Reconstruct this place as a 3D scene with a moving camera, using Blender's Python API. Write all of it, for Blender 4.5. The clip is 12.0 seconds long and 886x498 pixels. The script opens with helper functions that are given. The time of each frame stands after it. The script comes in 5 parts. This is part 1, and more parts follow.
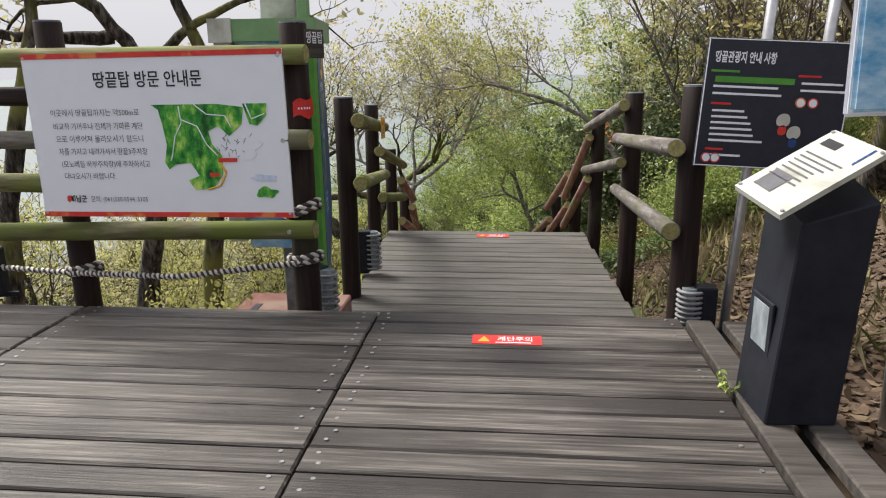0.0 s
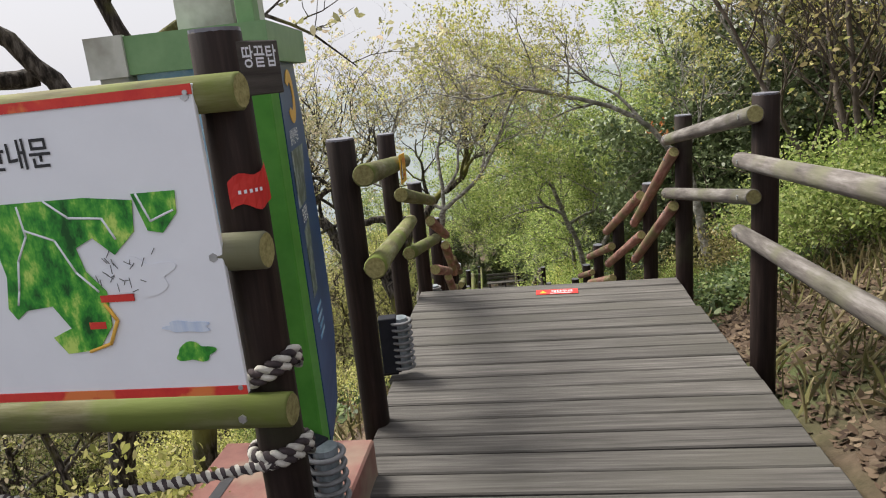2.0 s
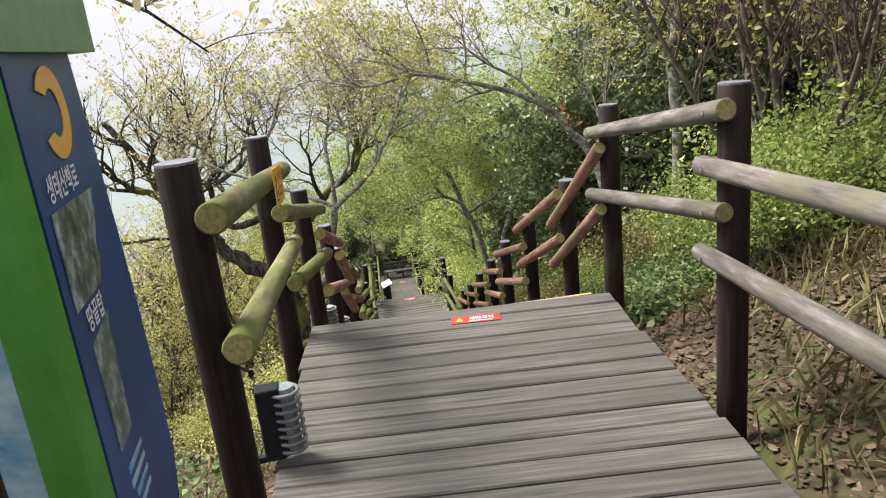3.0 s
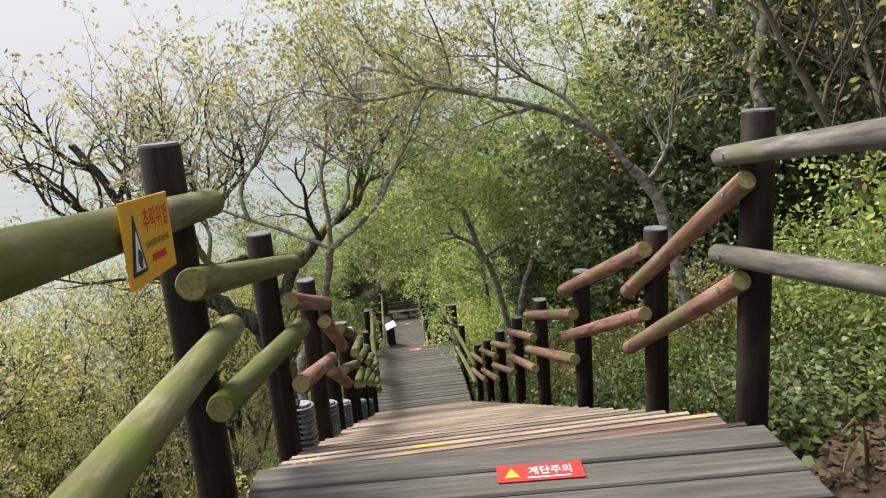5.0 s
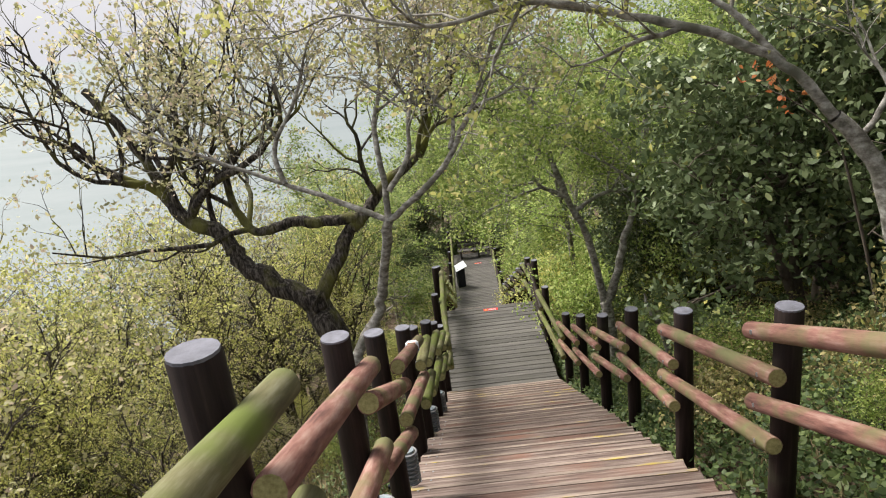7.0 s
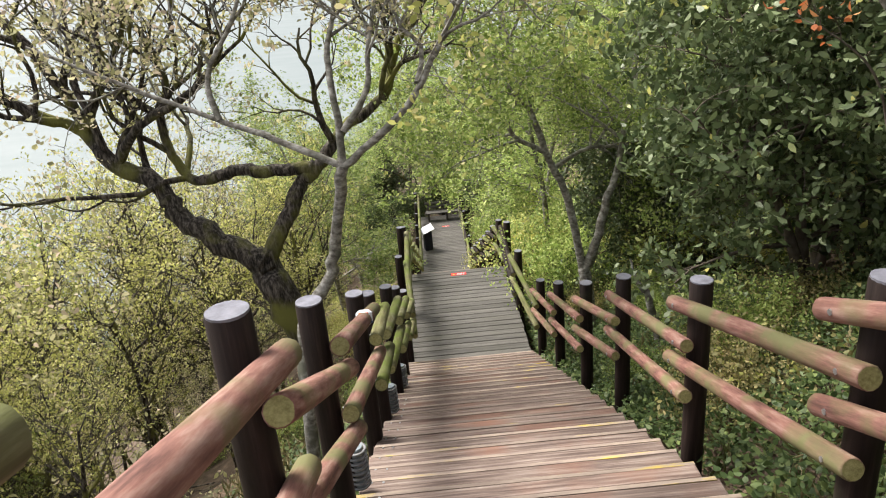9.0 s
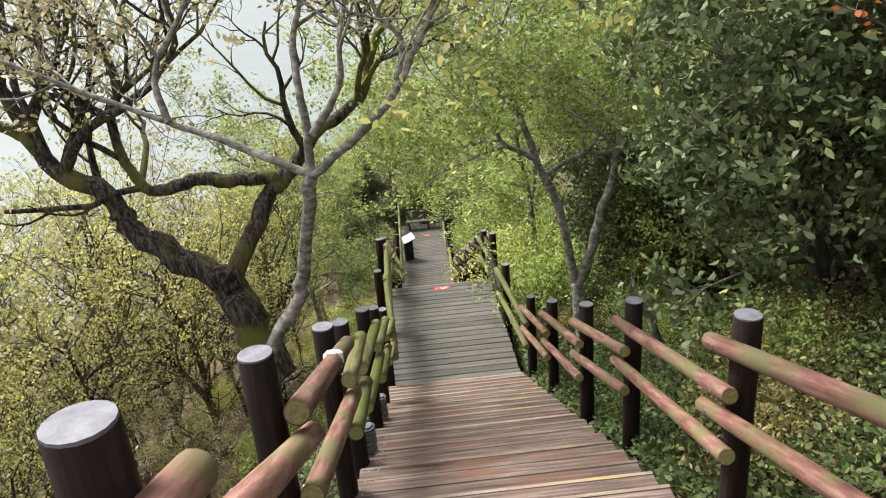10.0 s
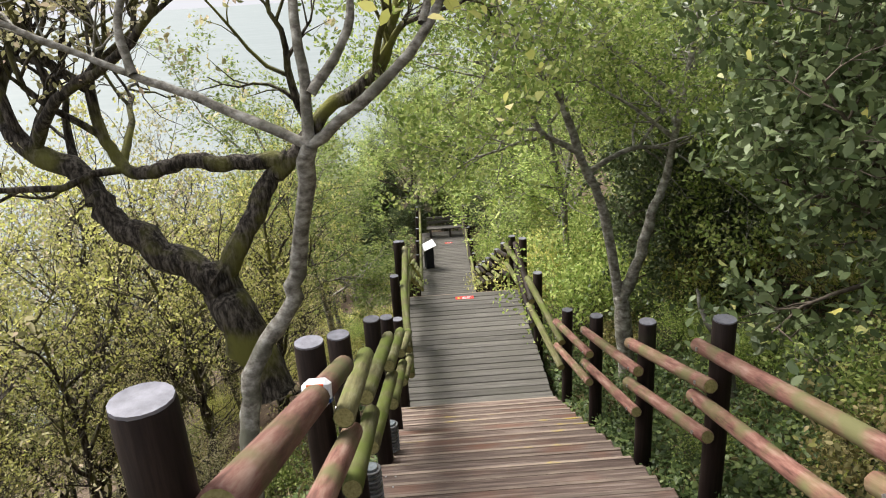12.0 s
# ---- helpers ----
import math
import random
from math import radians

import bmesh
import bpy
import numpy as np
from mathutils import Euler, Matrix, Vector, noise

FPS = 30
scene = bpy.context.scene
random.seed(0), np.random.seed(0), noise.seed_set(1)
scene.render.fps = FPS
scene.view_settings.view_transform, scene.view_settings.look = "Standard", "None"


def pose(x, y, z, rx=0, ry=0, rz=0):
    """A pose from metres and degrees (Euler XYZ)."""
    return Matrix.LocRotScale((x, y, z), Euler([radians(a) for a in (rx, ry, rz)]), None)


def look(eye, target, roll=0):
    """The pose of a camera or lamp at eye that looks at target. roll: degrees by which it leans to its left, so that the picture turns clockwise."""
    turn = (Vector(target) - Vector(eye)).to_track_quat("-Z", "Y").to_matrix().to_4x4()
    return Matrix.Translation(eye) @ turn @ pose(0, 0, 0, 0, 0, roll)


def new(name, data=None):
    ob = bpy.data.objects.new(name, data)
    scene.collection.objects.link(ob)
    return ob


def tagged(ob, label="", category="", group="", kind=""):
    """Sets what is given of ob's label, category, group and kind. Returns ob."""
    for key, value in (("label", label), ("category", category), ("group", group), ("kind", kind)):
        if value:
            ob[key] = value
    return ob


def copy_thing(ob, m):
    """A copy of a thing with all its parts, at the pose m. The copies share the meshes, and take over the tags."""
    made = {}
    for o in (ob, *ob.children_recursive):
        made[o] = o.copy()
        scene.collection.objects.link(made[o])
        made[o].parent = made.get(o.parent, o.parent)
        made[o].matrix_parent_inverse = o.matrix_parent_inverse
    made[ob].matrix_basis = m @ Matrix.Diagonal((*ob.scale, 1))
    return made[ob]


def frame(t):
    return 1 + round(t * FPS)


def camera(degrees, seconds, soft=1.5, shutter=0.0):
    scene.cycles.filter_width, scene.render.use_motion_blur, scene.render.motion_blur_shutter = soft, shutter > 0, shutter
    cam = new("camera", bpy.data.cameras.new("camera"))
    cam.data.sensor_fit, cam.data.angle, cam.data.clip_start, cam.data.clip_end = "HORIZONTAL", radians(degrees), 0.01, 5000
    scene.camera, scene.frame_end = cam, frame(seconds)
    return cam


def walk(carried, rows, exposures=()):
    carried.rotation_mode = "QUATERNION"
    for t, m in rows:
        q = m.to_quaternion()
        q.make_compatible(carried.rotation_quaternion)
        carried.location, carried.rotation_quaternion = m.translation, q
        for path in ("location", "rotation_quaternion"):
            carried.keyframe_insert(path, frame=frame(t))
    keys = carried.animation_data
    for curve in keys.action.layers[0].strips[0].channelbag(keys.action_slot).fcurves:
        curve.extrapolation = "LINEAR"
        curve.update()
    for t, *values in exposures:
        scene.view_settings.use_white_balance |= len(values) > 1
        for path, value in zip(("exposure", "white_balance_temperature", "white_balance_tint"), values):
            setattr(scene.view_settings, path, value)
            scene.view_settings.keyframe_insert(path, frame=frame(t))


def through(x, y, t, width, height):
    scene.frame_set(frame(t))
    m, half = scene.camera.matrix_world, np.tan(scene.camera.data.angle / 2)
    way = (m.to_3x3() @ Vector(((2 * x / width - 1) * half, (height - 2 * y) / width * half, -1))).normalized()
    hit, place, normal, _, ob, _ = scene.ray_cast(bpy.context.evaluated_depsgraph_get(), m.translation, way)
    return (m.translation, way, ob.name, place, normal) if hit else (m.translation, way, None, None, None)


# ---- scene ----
cam = camera(64.0, 12.0, soft=1.1)
PATH = [
    (0, (0.687, 0.816, 1.277), (0.5, 2.742, 0.772), -0.6),
    (0.5, (0.602, 1.253, 1.287), (0.175, 3.165, 0.882), -0.6),
    (1, (0.451, 1.679, 1.297), (-0.099, 3.57, 0.946), -0.9),
    (1.5, (0.394, 2.147, 1.299), (-0.067, 4.046, 0.875), -3.5),
    (2, (0.396, 2.6, 1.335), (0.126, 4.52, 0.844), -5.6),
    (2.5, (0.364, 3.069, 1.358), (0.254, 4.994, 0.827), -6.7),
    (3, (0.296, 3.61, 1.354), (0.316, 5.528, 0.787), -6.2),
    (3.2, (0.319, 3.825, 1.333), (0.359, 5.739, 0.757), -6.4),
    (4.8, (0.21, 5.422, 1.115), (0.245, 7.36, 0.625), -5.0),
    (5, (0.193, 5.608, 1.025), (0.207, 7.552, 0.558), -4.8),
    (5.5, (0.126, 6.26, 1.004), (0.071, 8.194, 0.498), -6.1),
    (6, (0.108, 6.83, 0.999), (-0.013, 8.75, 0.451), -6.9),
    (6.5, (0.106, 7.459, 0.99), (-0.074, 9.36, 0.394), -7.3),
    (7, (0.012, 7.954, 1.006), (-0.182, 9.835, 0.355), -7.3),
    (7.5, (-0.01, 8.364, 1.0), (-0.174, 10.22, 0.273), -6.7),
    (7.7, (-0.003, 8.476, 0.945), (-0.16, 10.323, 0.195), -6.5),
    (9.3, (-0.097, 9.282, 0.475), (-0.194, 11.132, -0.281), -4.8),
    (9.5, (-0.119, 9.511, 0.444), (-0.201, 11.36, -0.314), -4.7),
    (10, (-0.134, 9.829, 0.315), (-0.189, 11.687, -0.425), -4.8),
    (10.5, (-0.183, 10.149, 0.217), (-0.267, 12.011, -0.509), -5.1),
    (11, (-0.198, 10.435, 0.077), (-0.326, 12.298, -0.64), -4.6),
    (11.5, (-0.257, 10.721, -0.099), (-0.389, 12.585, -0.81), -4.3),
    (12, (-0.251, 11.003, -0.252), (-0.361, 12.87, -0.96), -3.7),
]
walk(cam, [(t, look(eye, target, roll)) for t, eye, target, roll in PATH],
     exposures=((0.0, 0.62), (1.5, 0.62), (3.0, 1.0), (5.0, 0.7), (7.0, 0.75), (9.5, 1.04), (12.0, 0.96)))

# ---- light ----
world = bpy.data.worlds.new("world")
scene.world = world
world.use_nodes = True
wn, wl = world.node_tree.nodes, world.node_tree.links
wn.clear()
sky = wn.new("ShaderNodeTexSky")
sky.sky_type, sky.sun_disc = "NISHITA", False
sky.sun_elevation, sky.sun_rotation = radians(52), radians(-60)
sky.air_density, sky.dust_density = 1.0, 6.0
cloud = wn.new("ShaderNodeMixRGB")
cloud.inputs[0].default_value = 0.82
cloud.inputs[2].default_value = (7.6, 7.6, 8.1, 1)
bg, wo = wn.new("ShaderNodeBackground"), wn.new("ShaderNodeOutputWorld")
bg.inputs[1].default_value = 0.072
wl.new(sky.outputs[0], cloud.inputs[1])
wl.new(cloud.outputs[0], bg.inputs[0])
wl.new(bg.outputs[0], wo.inputs[0])
sun = new("sun", bpy.data.lights.new("sun", "SUN"))
sun.data.energy, sun.data.angle, sun.data.color = 4.6, radians(24), (1.0, 0.96, 0.88)
sun.matrix_world = look((-6, 3.5, 9), (0, 0, 0))

# ---- materials ----
def nodes_of(name):
    m = bpy.data.materials.new(name)
    m.use_nodes = True
    return m, m.node_tree.nodes, m.node_tree.links, m.node_tree.nodes["Principled BSDF"]


def ramp(n, stops):
    r = n.new("ShaderNodeValToRGB")
    e = r.color_ramp.elements
    e[0].position, e[0].color = stops[0][0], (*stops[0][1], 1)
    e[1].position, e[1].color = stops[-1][0], (*stops[-1][1], 1)
    for p, c in stops[1:-1]:
        e.new(p).color = (*c, 1)
    return r


def surface(name, stops, scale=(20, 20, 20), patch=None, patch_scale=1.5, patch_at=(0.5, 0.65), rough=0.8, bump=0.3,
            dist=0.01, vary=0.25, metal=0.0, detail=6, spec=0.3):
    """A worn surface: grain between colour stops, patches of a second colour, random brightness for each object."""
    m, n, l, p = nodes_of(name)
    tc, oi = n.new("ShaderNodeTexCoord"), n.new("ShaderNodeObjectInfo")
    off = n.new("ShaderNodeVectorMath")
    off.operation = "MULTIPLY_ADD"
    off.inputs[1].default_value = (37.0, 53.0, 71.0)
    l.new(oi.outputs["Random"], off.inputs[0])
    l.new(tc.outputs["Object"], off.inputs[2])
    mp = n.new("ShaderNodeMapping")
    mp.inputs["Scale"].default_value = scale
    l.new(off.outputs[0], mp.inputs[0])
    g = n.new("ShaderNodeTexNoise")
    g.inputs["Scale"].default_value, g.inputs["Detail"].default_value, g.inputs["Roughness"].default_value = 1.0, detail, 0.65
    l.new(mp.outputs[0], g.inputs["Vector"])
    r = ramp(n, stops)
    l.new(g.outputs[0], r.inputs[0])
    col = r.outputs[0]
    if patch:
        b = n.new("ShaderNodeTexNoise")
        b.inputs["Scale"].default_value, b.inputs["Detail"].default_value = patch_scale, 5
        l.new(off.outputs[0], b.inputs["Vector"])
        f = ramp(n, [(patch_at[0], (0, 0, 0)), (patch_at[1], (1, 1, 1))])
        l.new(b.outputs[0], f.inputs[0])
        mx = n.new("ShaderNodeMixRGB")
        mx.inputs[2].default_value = (*patch, 1)
        l.new(f.outputs[0], mx.inputs[0])
        l.new(col, mx.inputs[1])
        col = mx.outputs[0]
    if vary:
        mr = n.new("ShaderNodeMapRange")
        mr.inputs[3].default_value, mr.inputs[4].default_value = 1 - vary, 1 + vary
        l.new(oi.outputs["Random"], mr.inputs[0])
        hs = n.new("ShaderNodeHueSaturation")
        l.new(mr.outputs[0], hs.inputs["Value"])
        l.new(col, hs.inputs["Color"])
        col = hs.outputs[0]
    l.new(col, p.inputs["Base Color"])
    p.inputs["Roughness"].default_value, p.inputs["Metallic"].default_value = rough, metal
    p.inputs["Specular IOR Level"].default_value = spec
    if bump:
        bp = n.new("ShaderNodeBump")
        bp.inputs["Strength"].default_value, bp.inputs["Distance"].default_value = bump, dist
        l.new(g.outputs[0], bp.inputs["Height"])
        l.new(bp.outputs[0], p.inputs["Normal"])
    return m


def leaf_material(name, stops, through=0.4, rough=0.55):
    """Leaves: colour by the leaf, part of the light passing through."""
    m, n, l, p = nodes_of(name)
    ge = n.new("ShaderNodeNewGeometry")
    r = ramp(n, stops)
    l.new(ge.outputs["Random Per Island"], r.inputs[0])
    oi = n.new("ShaderNodeObjectInfo")
    mr = n.new("ShaderNodeMapRange")
    mr.inputs[3].default_value, mr.inputs[4].default_value = 0.75, 1.2
    l.new(oi.outputs["Random"], mr.inputs[0])
    hs = n.new("ShaderNodeHueSaturation")
    l.new(mr.outputs[0], hs.inputs["Value"])
    l.new(r.outputs[0], hs.inputs["Color"])
    l.new(hs.outputs[0], p.inputs["Base Color"])
    p.inputs["Roughness"].default_value = rough
    p.inputs["Specular IOR Level"].default_value = 0.35
    tr, mx = n.new("ShaderNodeBsdfTranslucent"), n.new("ShaderNodeMixShader")
    l.new(hs.outputs[0], tr.inputs[0])
    mx.inputs[0].default_value = through
    l.new(p.outputs[0], mx.inputs[1])
    l.new(tr.outputs[0], mx.inputs[2])
    l.new(mx.outputs[0], n["Material Output"].inputs[0])
    return m


DECK = surface("weathered_deck", [(0.32, (0.028, 0.024, 0.022)), (0.5, (0.075, 0.066, 0.06)), (0.7, (0.2, 0.178, 0.163))], (1.8, 44, 40),
               patch=(0.03, 0.025, 0.024), patch_scale=0.8, patch_at=(0.45, 0.62), rough=0.5, bump=0.7, dist=0.006, vary=0.2)
LOWER = surface("grey_deck", [(0.3, (0.05, 0.046, 0.042)), (0.5, (0.095, 0.088, 0.081)), (0.72, (0.165, 0.153, 0.142))], (1.8, 44, 40),
                patch=(0.085, 0.08, 0.068), patch_scale=1.0, patch_at=(0.5, 0.75), rough=0.75, bump=0.5, dist=0.006, vary=0.18)
TREAD = surface("worn_tread", [(0.32, (0.06, 0.04, 0.034)), (0.5, (0.145, 0.105, 0.09)), (0.68, (0.28, 0.225, 0.195))], (1.6, 40, 30),
                patch=(0.2, 0.1, 0.07), patch_scale=1.2, patch_at=(0.52, 0.75), rough=0.8, bump=0.5, dist=0.006, vary=0.2)
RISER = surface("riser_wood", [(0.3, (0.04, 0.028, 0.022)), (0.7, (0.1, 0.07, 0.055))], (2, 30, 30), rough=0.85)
BEAM = surface("dark_beam", [(0.3, (0.03, 0.026, 0.024)), (0.7, (0.1, 0.088, 0.08))], (2, 30, 30), rough=0.8)
POST = surface("stained_post", [(0.3, (0.01, 0.006, 0.0055)), (0.55, (0.022, 0.014, 0.012)), (0.8, (0.048, 0.032, 0.027))], (34, 34, 2.2),
               patch=(0.05, 0.055, 0.03), patch_scale=2.0, patch_at=(0.6, 0.85), rough=0.62, bump=0.4, dist=0.004, vary=0.2, spec=0.18)
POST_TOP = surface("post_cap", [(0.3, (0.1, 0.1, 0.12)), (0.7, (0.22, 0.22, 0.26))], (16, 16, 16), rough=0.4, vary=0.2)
MOSSY = surface("mossy_log", [(0.3, (0.07, 0.06, 0.03)), (0.5, (0.14, 0.13, 0.06)), (0.72, (0.27, 0.26, 0.17))], (24, 24, 3),
                patch=(0.12, 0.15, 0.03), patch_scale=3.0, patch_at=(0.42, 0.62), rough=0.85, bump=0.5, dist=0.005, vary=0.25)
RED_LOG = surface("faded_red_log", [(0.32, (0.075, 0.033, 0.027)), (0.5, (0.2, 0.095, 0.076)), (0.7, (0.33, 0.22, 0.18))], (24, 24, 3),
                  patch=(0.13, 0.125, 0.055), patch_scale=3.4, patch_at=(0.47, 0.66), rough=0.8, bump=0.5, dist=0.005, vary=0.25)
GREY_LOG = surface("grey_log", [(0.32, (0.05, 0.043, 0.04)), (0.5, (0.125, 0.11, 0.1)), (0.7, (0.25, 0.232, 0.22))], (24, 24, 3),
                   patch=(0.12, 0.12, 0.07), patch_scale=2.6, patch_at=(0.5, 0.7), rough=0.8, bump=0.5, dist=0.005, vary=0.2)
LOG_END = surface("log_end", [(0.3, (0.16, 0.14, 0.05)), (0.7, (0.34, 0.31, 0.14))], (60, 60, 60), rough=0.9, vary=0.2)
BARK_DARK = surface("dark_bark", [(0.4, (0.014, 0.012, 0.01)), (0.5, (0.055, 0.046, 0.039)), (0.62, (0.15, 0.132, 0.115))], (26, 26, 6),
                    patch=(0.17, 0.17, 0.045), patch_scale=1.8, patch_at=(0.5, 0.68), rough=0.95, bump=1.0, dist=0.02, vary=0.15)
BARK_GREY = surface("grey_bark", [(0.36, (0.1, 0.09, 0.075)), (0.5, (0.235, 0.22, 0.195)), (0.66, (0.44, 0.43, 0.395))], (12, 12, 18),
                    patch=(0.1, 0.1, 0.075), patch_scale=4.0, patch_at=(0.5, 0.7), rough=0.9, bump=0.5, dist=0.008, vary=0.15)
BARK_TWIG = surface("brown_bark", [(0.3, (0.05, 0.038, 0.03)), (0.7, (0.17, 0.14, 0.115))], (9, 9, 6), rough=0.95, bump=0.5, vary=0.25)
SOIL = surface("leaf_litter_soil", [(0.28, (0.035, 0.024, 0.017)), (0.5, (0.085, 0.06, 0.042)), (0.72, (0.17, 0.125, 0.09))], (5, 5, 5),
               patch=(0.06, 0.085, 0.025), patch_scale=0.35, patch_at=(0.55, 0.75), rough=1.0, bump=1.0, dist=0.04, vary=0, detail=12)
WHITE = surface("white_print", [(0.3, (0.75, 0.77, 0.83)), (0.7, (0.79, 0.81, 0.87))], (6, 6, 6), rough=0.45, bump=0, vary=0)
INK = surface("dark_ink", [(0.3, (0.02, 0.02, 0.025)), (0.7, (0.035, 0.035, 0.04))], rough=0.5, bump=0, vary=0)
GREY_INK = surface("grey_ink", [(0.3, (0.09, 0.09, 0.1)), (0.7, (0.13, 0.13, 0.14))], rough=0.5, bump=0, vary=0)
RED = surface("red_print", [(0.3, (0.55, 0.03, 0.03)), (0.7, (0.68, 0.06, 0.04))], rough=0.5, bump=0, vary=0, patch=(0.7, 0.2, 0.06), patch_scale=5, patch_at=(0.55, 0.6))
RED_PLAIN = surface("plain_red", [(0.3, (0.5, 0.025, 0.025)), (0.7, (0.62, 0.045, 0.035))], (12, 12, 12), rough=0.55, bump=0, vary=0)
MAP_GREEN = surface("map_green", [(0.36, (0.01, 0.08, 0.015)), (0.46, (0.03, 0.25, 0.03)), (0.55, (0.12, 0.42, 0.05)), (0.64, (0.5, 0.68, 0.15))], (16, 16, 9), rough=0.5, bump=0, vary=0)
MAP_BLUE = surface("map_blue", [(0.3, (0.45, 0.55, 0.75)), (0.7, (0.7, 0.76, 0.85))], (30, 6, 6), rough=0.5, bump=0, vary=0)
BLACK = surface("black_steel", [(0.3, (0.012, 0.013, 0.018)), (0.7, (0.022, 0.024, 0.032))], (9, 9, 9), rough=0.5, bump=0.05, vary=0, spec=0.15)
NAVY = surface("navy_panel", [(0.3, (0.016, 0.018, 0.03)), (0.7, (0.024, 0.027, 0.042))], rough=0.5, bump=0, vary=0)
BLUE = surface("blue_panel", [(0.3, (0.012, 0.045, 0.16)), (0.7, (0.03, 0.085, 0.25))], (4, 4, 4), rough=0.4, bump=0, vary=0)
SKYBLUE = surface("sky_blue_print", [(0.35, (0.08, 0.3, 0.55)), (0.65, (0.5, 0.68, 0.8))], (5, 5, 9), rough=0.4, bump=0, vary=0)
GREEN = surface("green_paint", [(0.3, (0.06, 0.24, 0.03)), (0.7, (0.1, 0.33, 0.05))], (7, 7, 7), rough=0.45, bump=0.05, vary=0)
GREEN_PALE = surface("pale_green_paint", [(0.3, (0.13, 0.25, 0.11)), (0.7, (0.2, 0.33, 0.16))], (7, 7, 7), rough=0.5, bump=0.05, vary=0)
CREAM = surface("cream_paint", [(0.3, (0.4, 0.4, 0.36)), (0.7, (0.55, 0.55, 0.5))], (7, 7, 7), rough=0.5, bump=0.05, vary=0, patch=(0.25, 0.24, 0.2), patch_scale=4)
YELLOW = surface("yellow_print", [(0.3, (0.72, 0.38, 0.03)), (0.7, (0.8, 0.46, 0.05))], rough=0.45, bump=0, vary=0)
ORANGE = surface("orange_print", [(0.3, (0.75, 0.42, 0.06)), (0.7, (0.82, 0.5, 0.1))], rough=0.45, bump=0, vary=0)
PHOTO = surface("photo_print", [(0.3, (0.02, 0.03, 0.03)), (0.5, (0.13, 0.17, 0.15)), (0.7, (0.5, 0.55, 0.6))], (14, 14, 14), rough=0.4, bump=0, vary=0)
STEEL = surface("galvanised_steel", [(0.3, (0.36, 0.36, 0.37)), (0.7, (0.52, 0.52, 0.53))], (20, 20, 20), rough=0.38, bump=0.05, vary=0.1, metal=0.85)
RIB = surface("ribbed_grey_plastic", [(0.3, (0.13, 0.13, 0.135)), (0.7, (0.26, 0.26, 0.27))], (20, 20, 20), rough=0.5, bump=0.05, vary=0.1)
PINK = surface("painted_concrete", [(0.3, (0.19, 0.085, 0.075)), (0.7, (0.27, 0.13, 0.11))], (9, 9, 9), rough=0.85, bump=0.3, vary=0, patch=(0.28, 0.24, 0.18), patch_scale=2)
ROPE_W = surface("white_rope", [(0.3, (0.4, 0.38, 0.34)), (0.7, (0.62, 0.6, 0.55))], (40, 40, 40), rough=0.9, vary=0)
ROPE_D = surface("dark_rope", [(0.3, (0.03, 0.025, 0.03)), (0.7, (0.08, 0.06, 0.06))], (40, 40, 40), rough=0.9, vary=0)
STRIP = surface("worn_yellow_strip", [(0.42, (0.2, 0.155, 0.13)), (0.58, (0.3, 0.24, 0.195)), (0.67, (0.46, 0.34, 0.06))], (1.6, 10, 30), rough=0.8, bump=0.2, vary=0.25)
NAIL = surface("nail_steel", [(0.3, (0.3, 0.3, 0.31)), (0.7, (0.5, 0.5, 0.52))], rough=0.35, bump=0, metal=0.8, vary=0)
SEA = surface("hazy_sea", [(0.3, (0.15, 0.18, 0.185)), (0.7, (0.19, 0.215, 0.22))], (0.02, 0.05, 0.05), rough=0.6, bump=0, vary=0)
# glass with a pale blue reflection put into its base colour
GLASS = surface("painted_reflection_glass", [(0.3, (0.12, 0.15, 0.17)), (0.7, (0.36, 0.4, 0.43))], (12, 12, 5), rough=0.15, bump=0, vary=0, spec=0.6)

L_SPRING = leaf_material("spring_leaf", [(0.0, (0.26, 0.28, 0.08)), (0.45, (0.51, 0.52, 0.15)), (0.8, (0.69, 0.66, 0.24)), (1.0, (0.72, 0.64, 0.36))], 0.5)
L_OAK = leaf_material("young_oak_leaf", [(0.0, (0.26, 0.26, 0.12)), (0.4, (0.5, 0.48, 0.24)), (0.75, (0.68, 0.62, 0.38)), (1.0, (0.64, 0.5, 0.4))], 0.48)
L_FRESH = leaf_material("fresh_green_leaf", [(0.0, (0.13, 0.2, 0.045)), (0.5, (0.3, 0.39, 0.1)), (1.0, (0.54, 0.58, 0.22))], 0.5)
L_EVER = leaf_material("evergreen_leaf", [(0.0, (0.06, 0.09, 0.035)), (0.5, (0.115, 0.15, 0.065)), (0.975, (0.23, 0.28, 0.14)), (1.0, (0.46, 0.42, 0.12))], 0.25, 0.42)
L_DRY = leaf_material("dry_leaf", [(0.0, (0.06, 0.036, 0.024)), (0.5, (0.14, 0.092, 0.06)), (1.0, (0.26, 0.19, 0.125))], 0.2, 0.8)
L_IVY = leaf_material("ground_ivy_leaf", [(0.0, (0.045, 0.075, 0.025)), (0.6, (0.095, 0.14, 0.045)), (1.0, (0.2, 0.25, 0.085))], 0.3, 0.5)
L_GRASS = leaf_material("dry_grass_blade", [(0.0, (0.1, 0.11, 0.03)), (0.5, (0.24, 0.2, 0.1)), (1.0, (0.36, 0.3, 0.18))], 0.3, 0.8)
L_RED = leaf_material("reddish_leaf", [(0.0, (0.3, 0.09, 0.03)), (0.6, (0.5, 0.16, 0.06)), (1.0, (0.6, 0.3, 0.12))], 0.4)
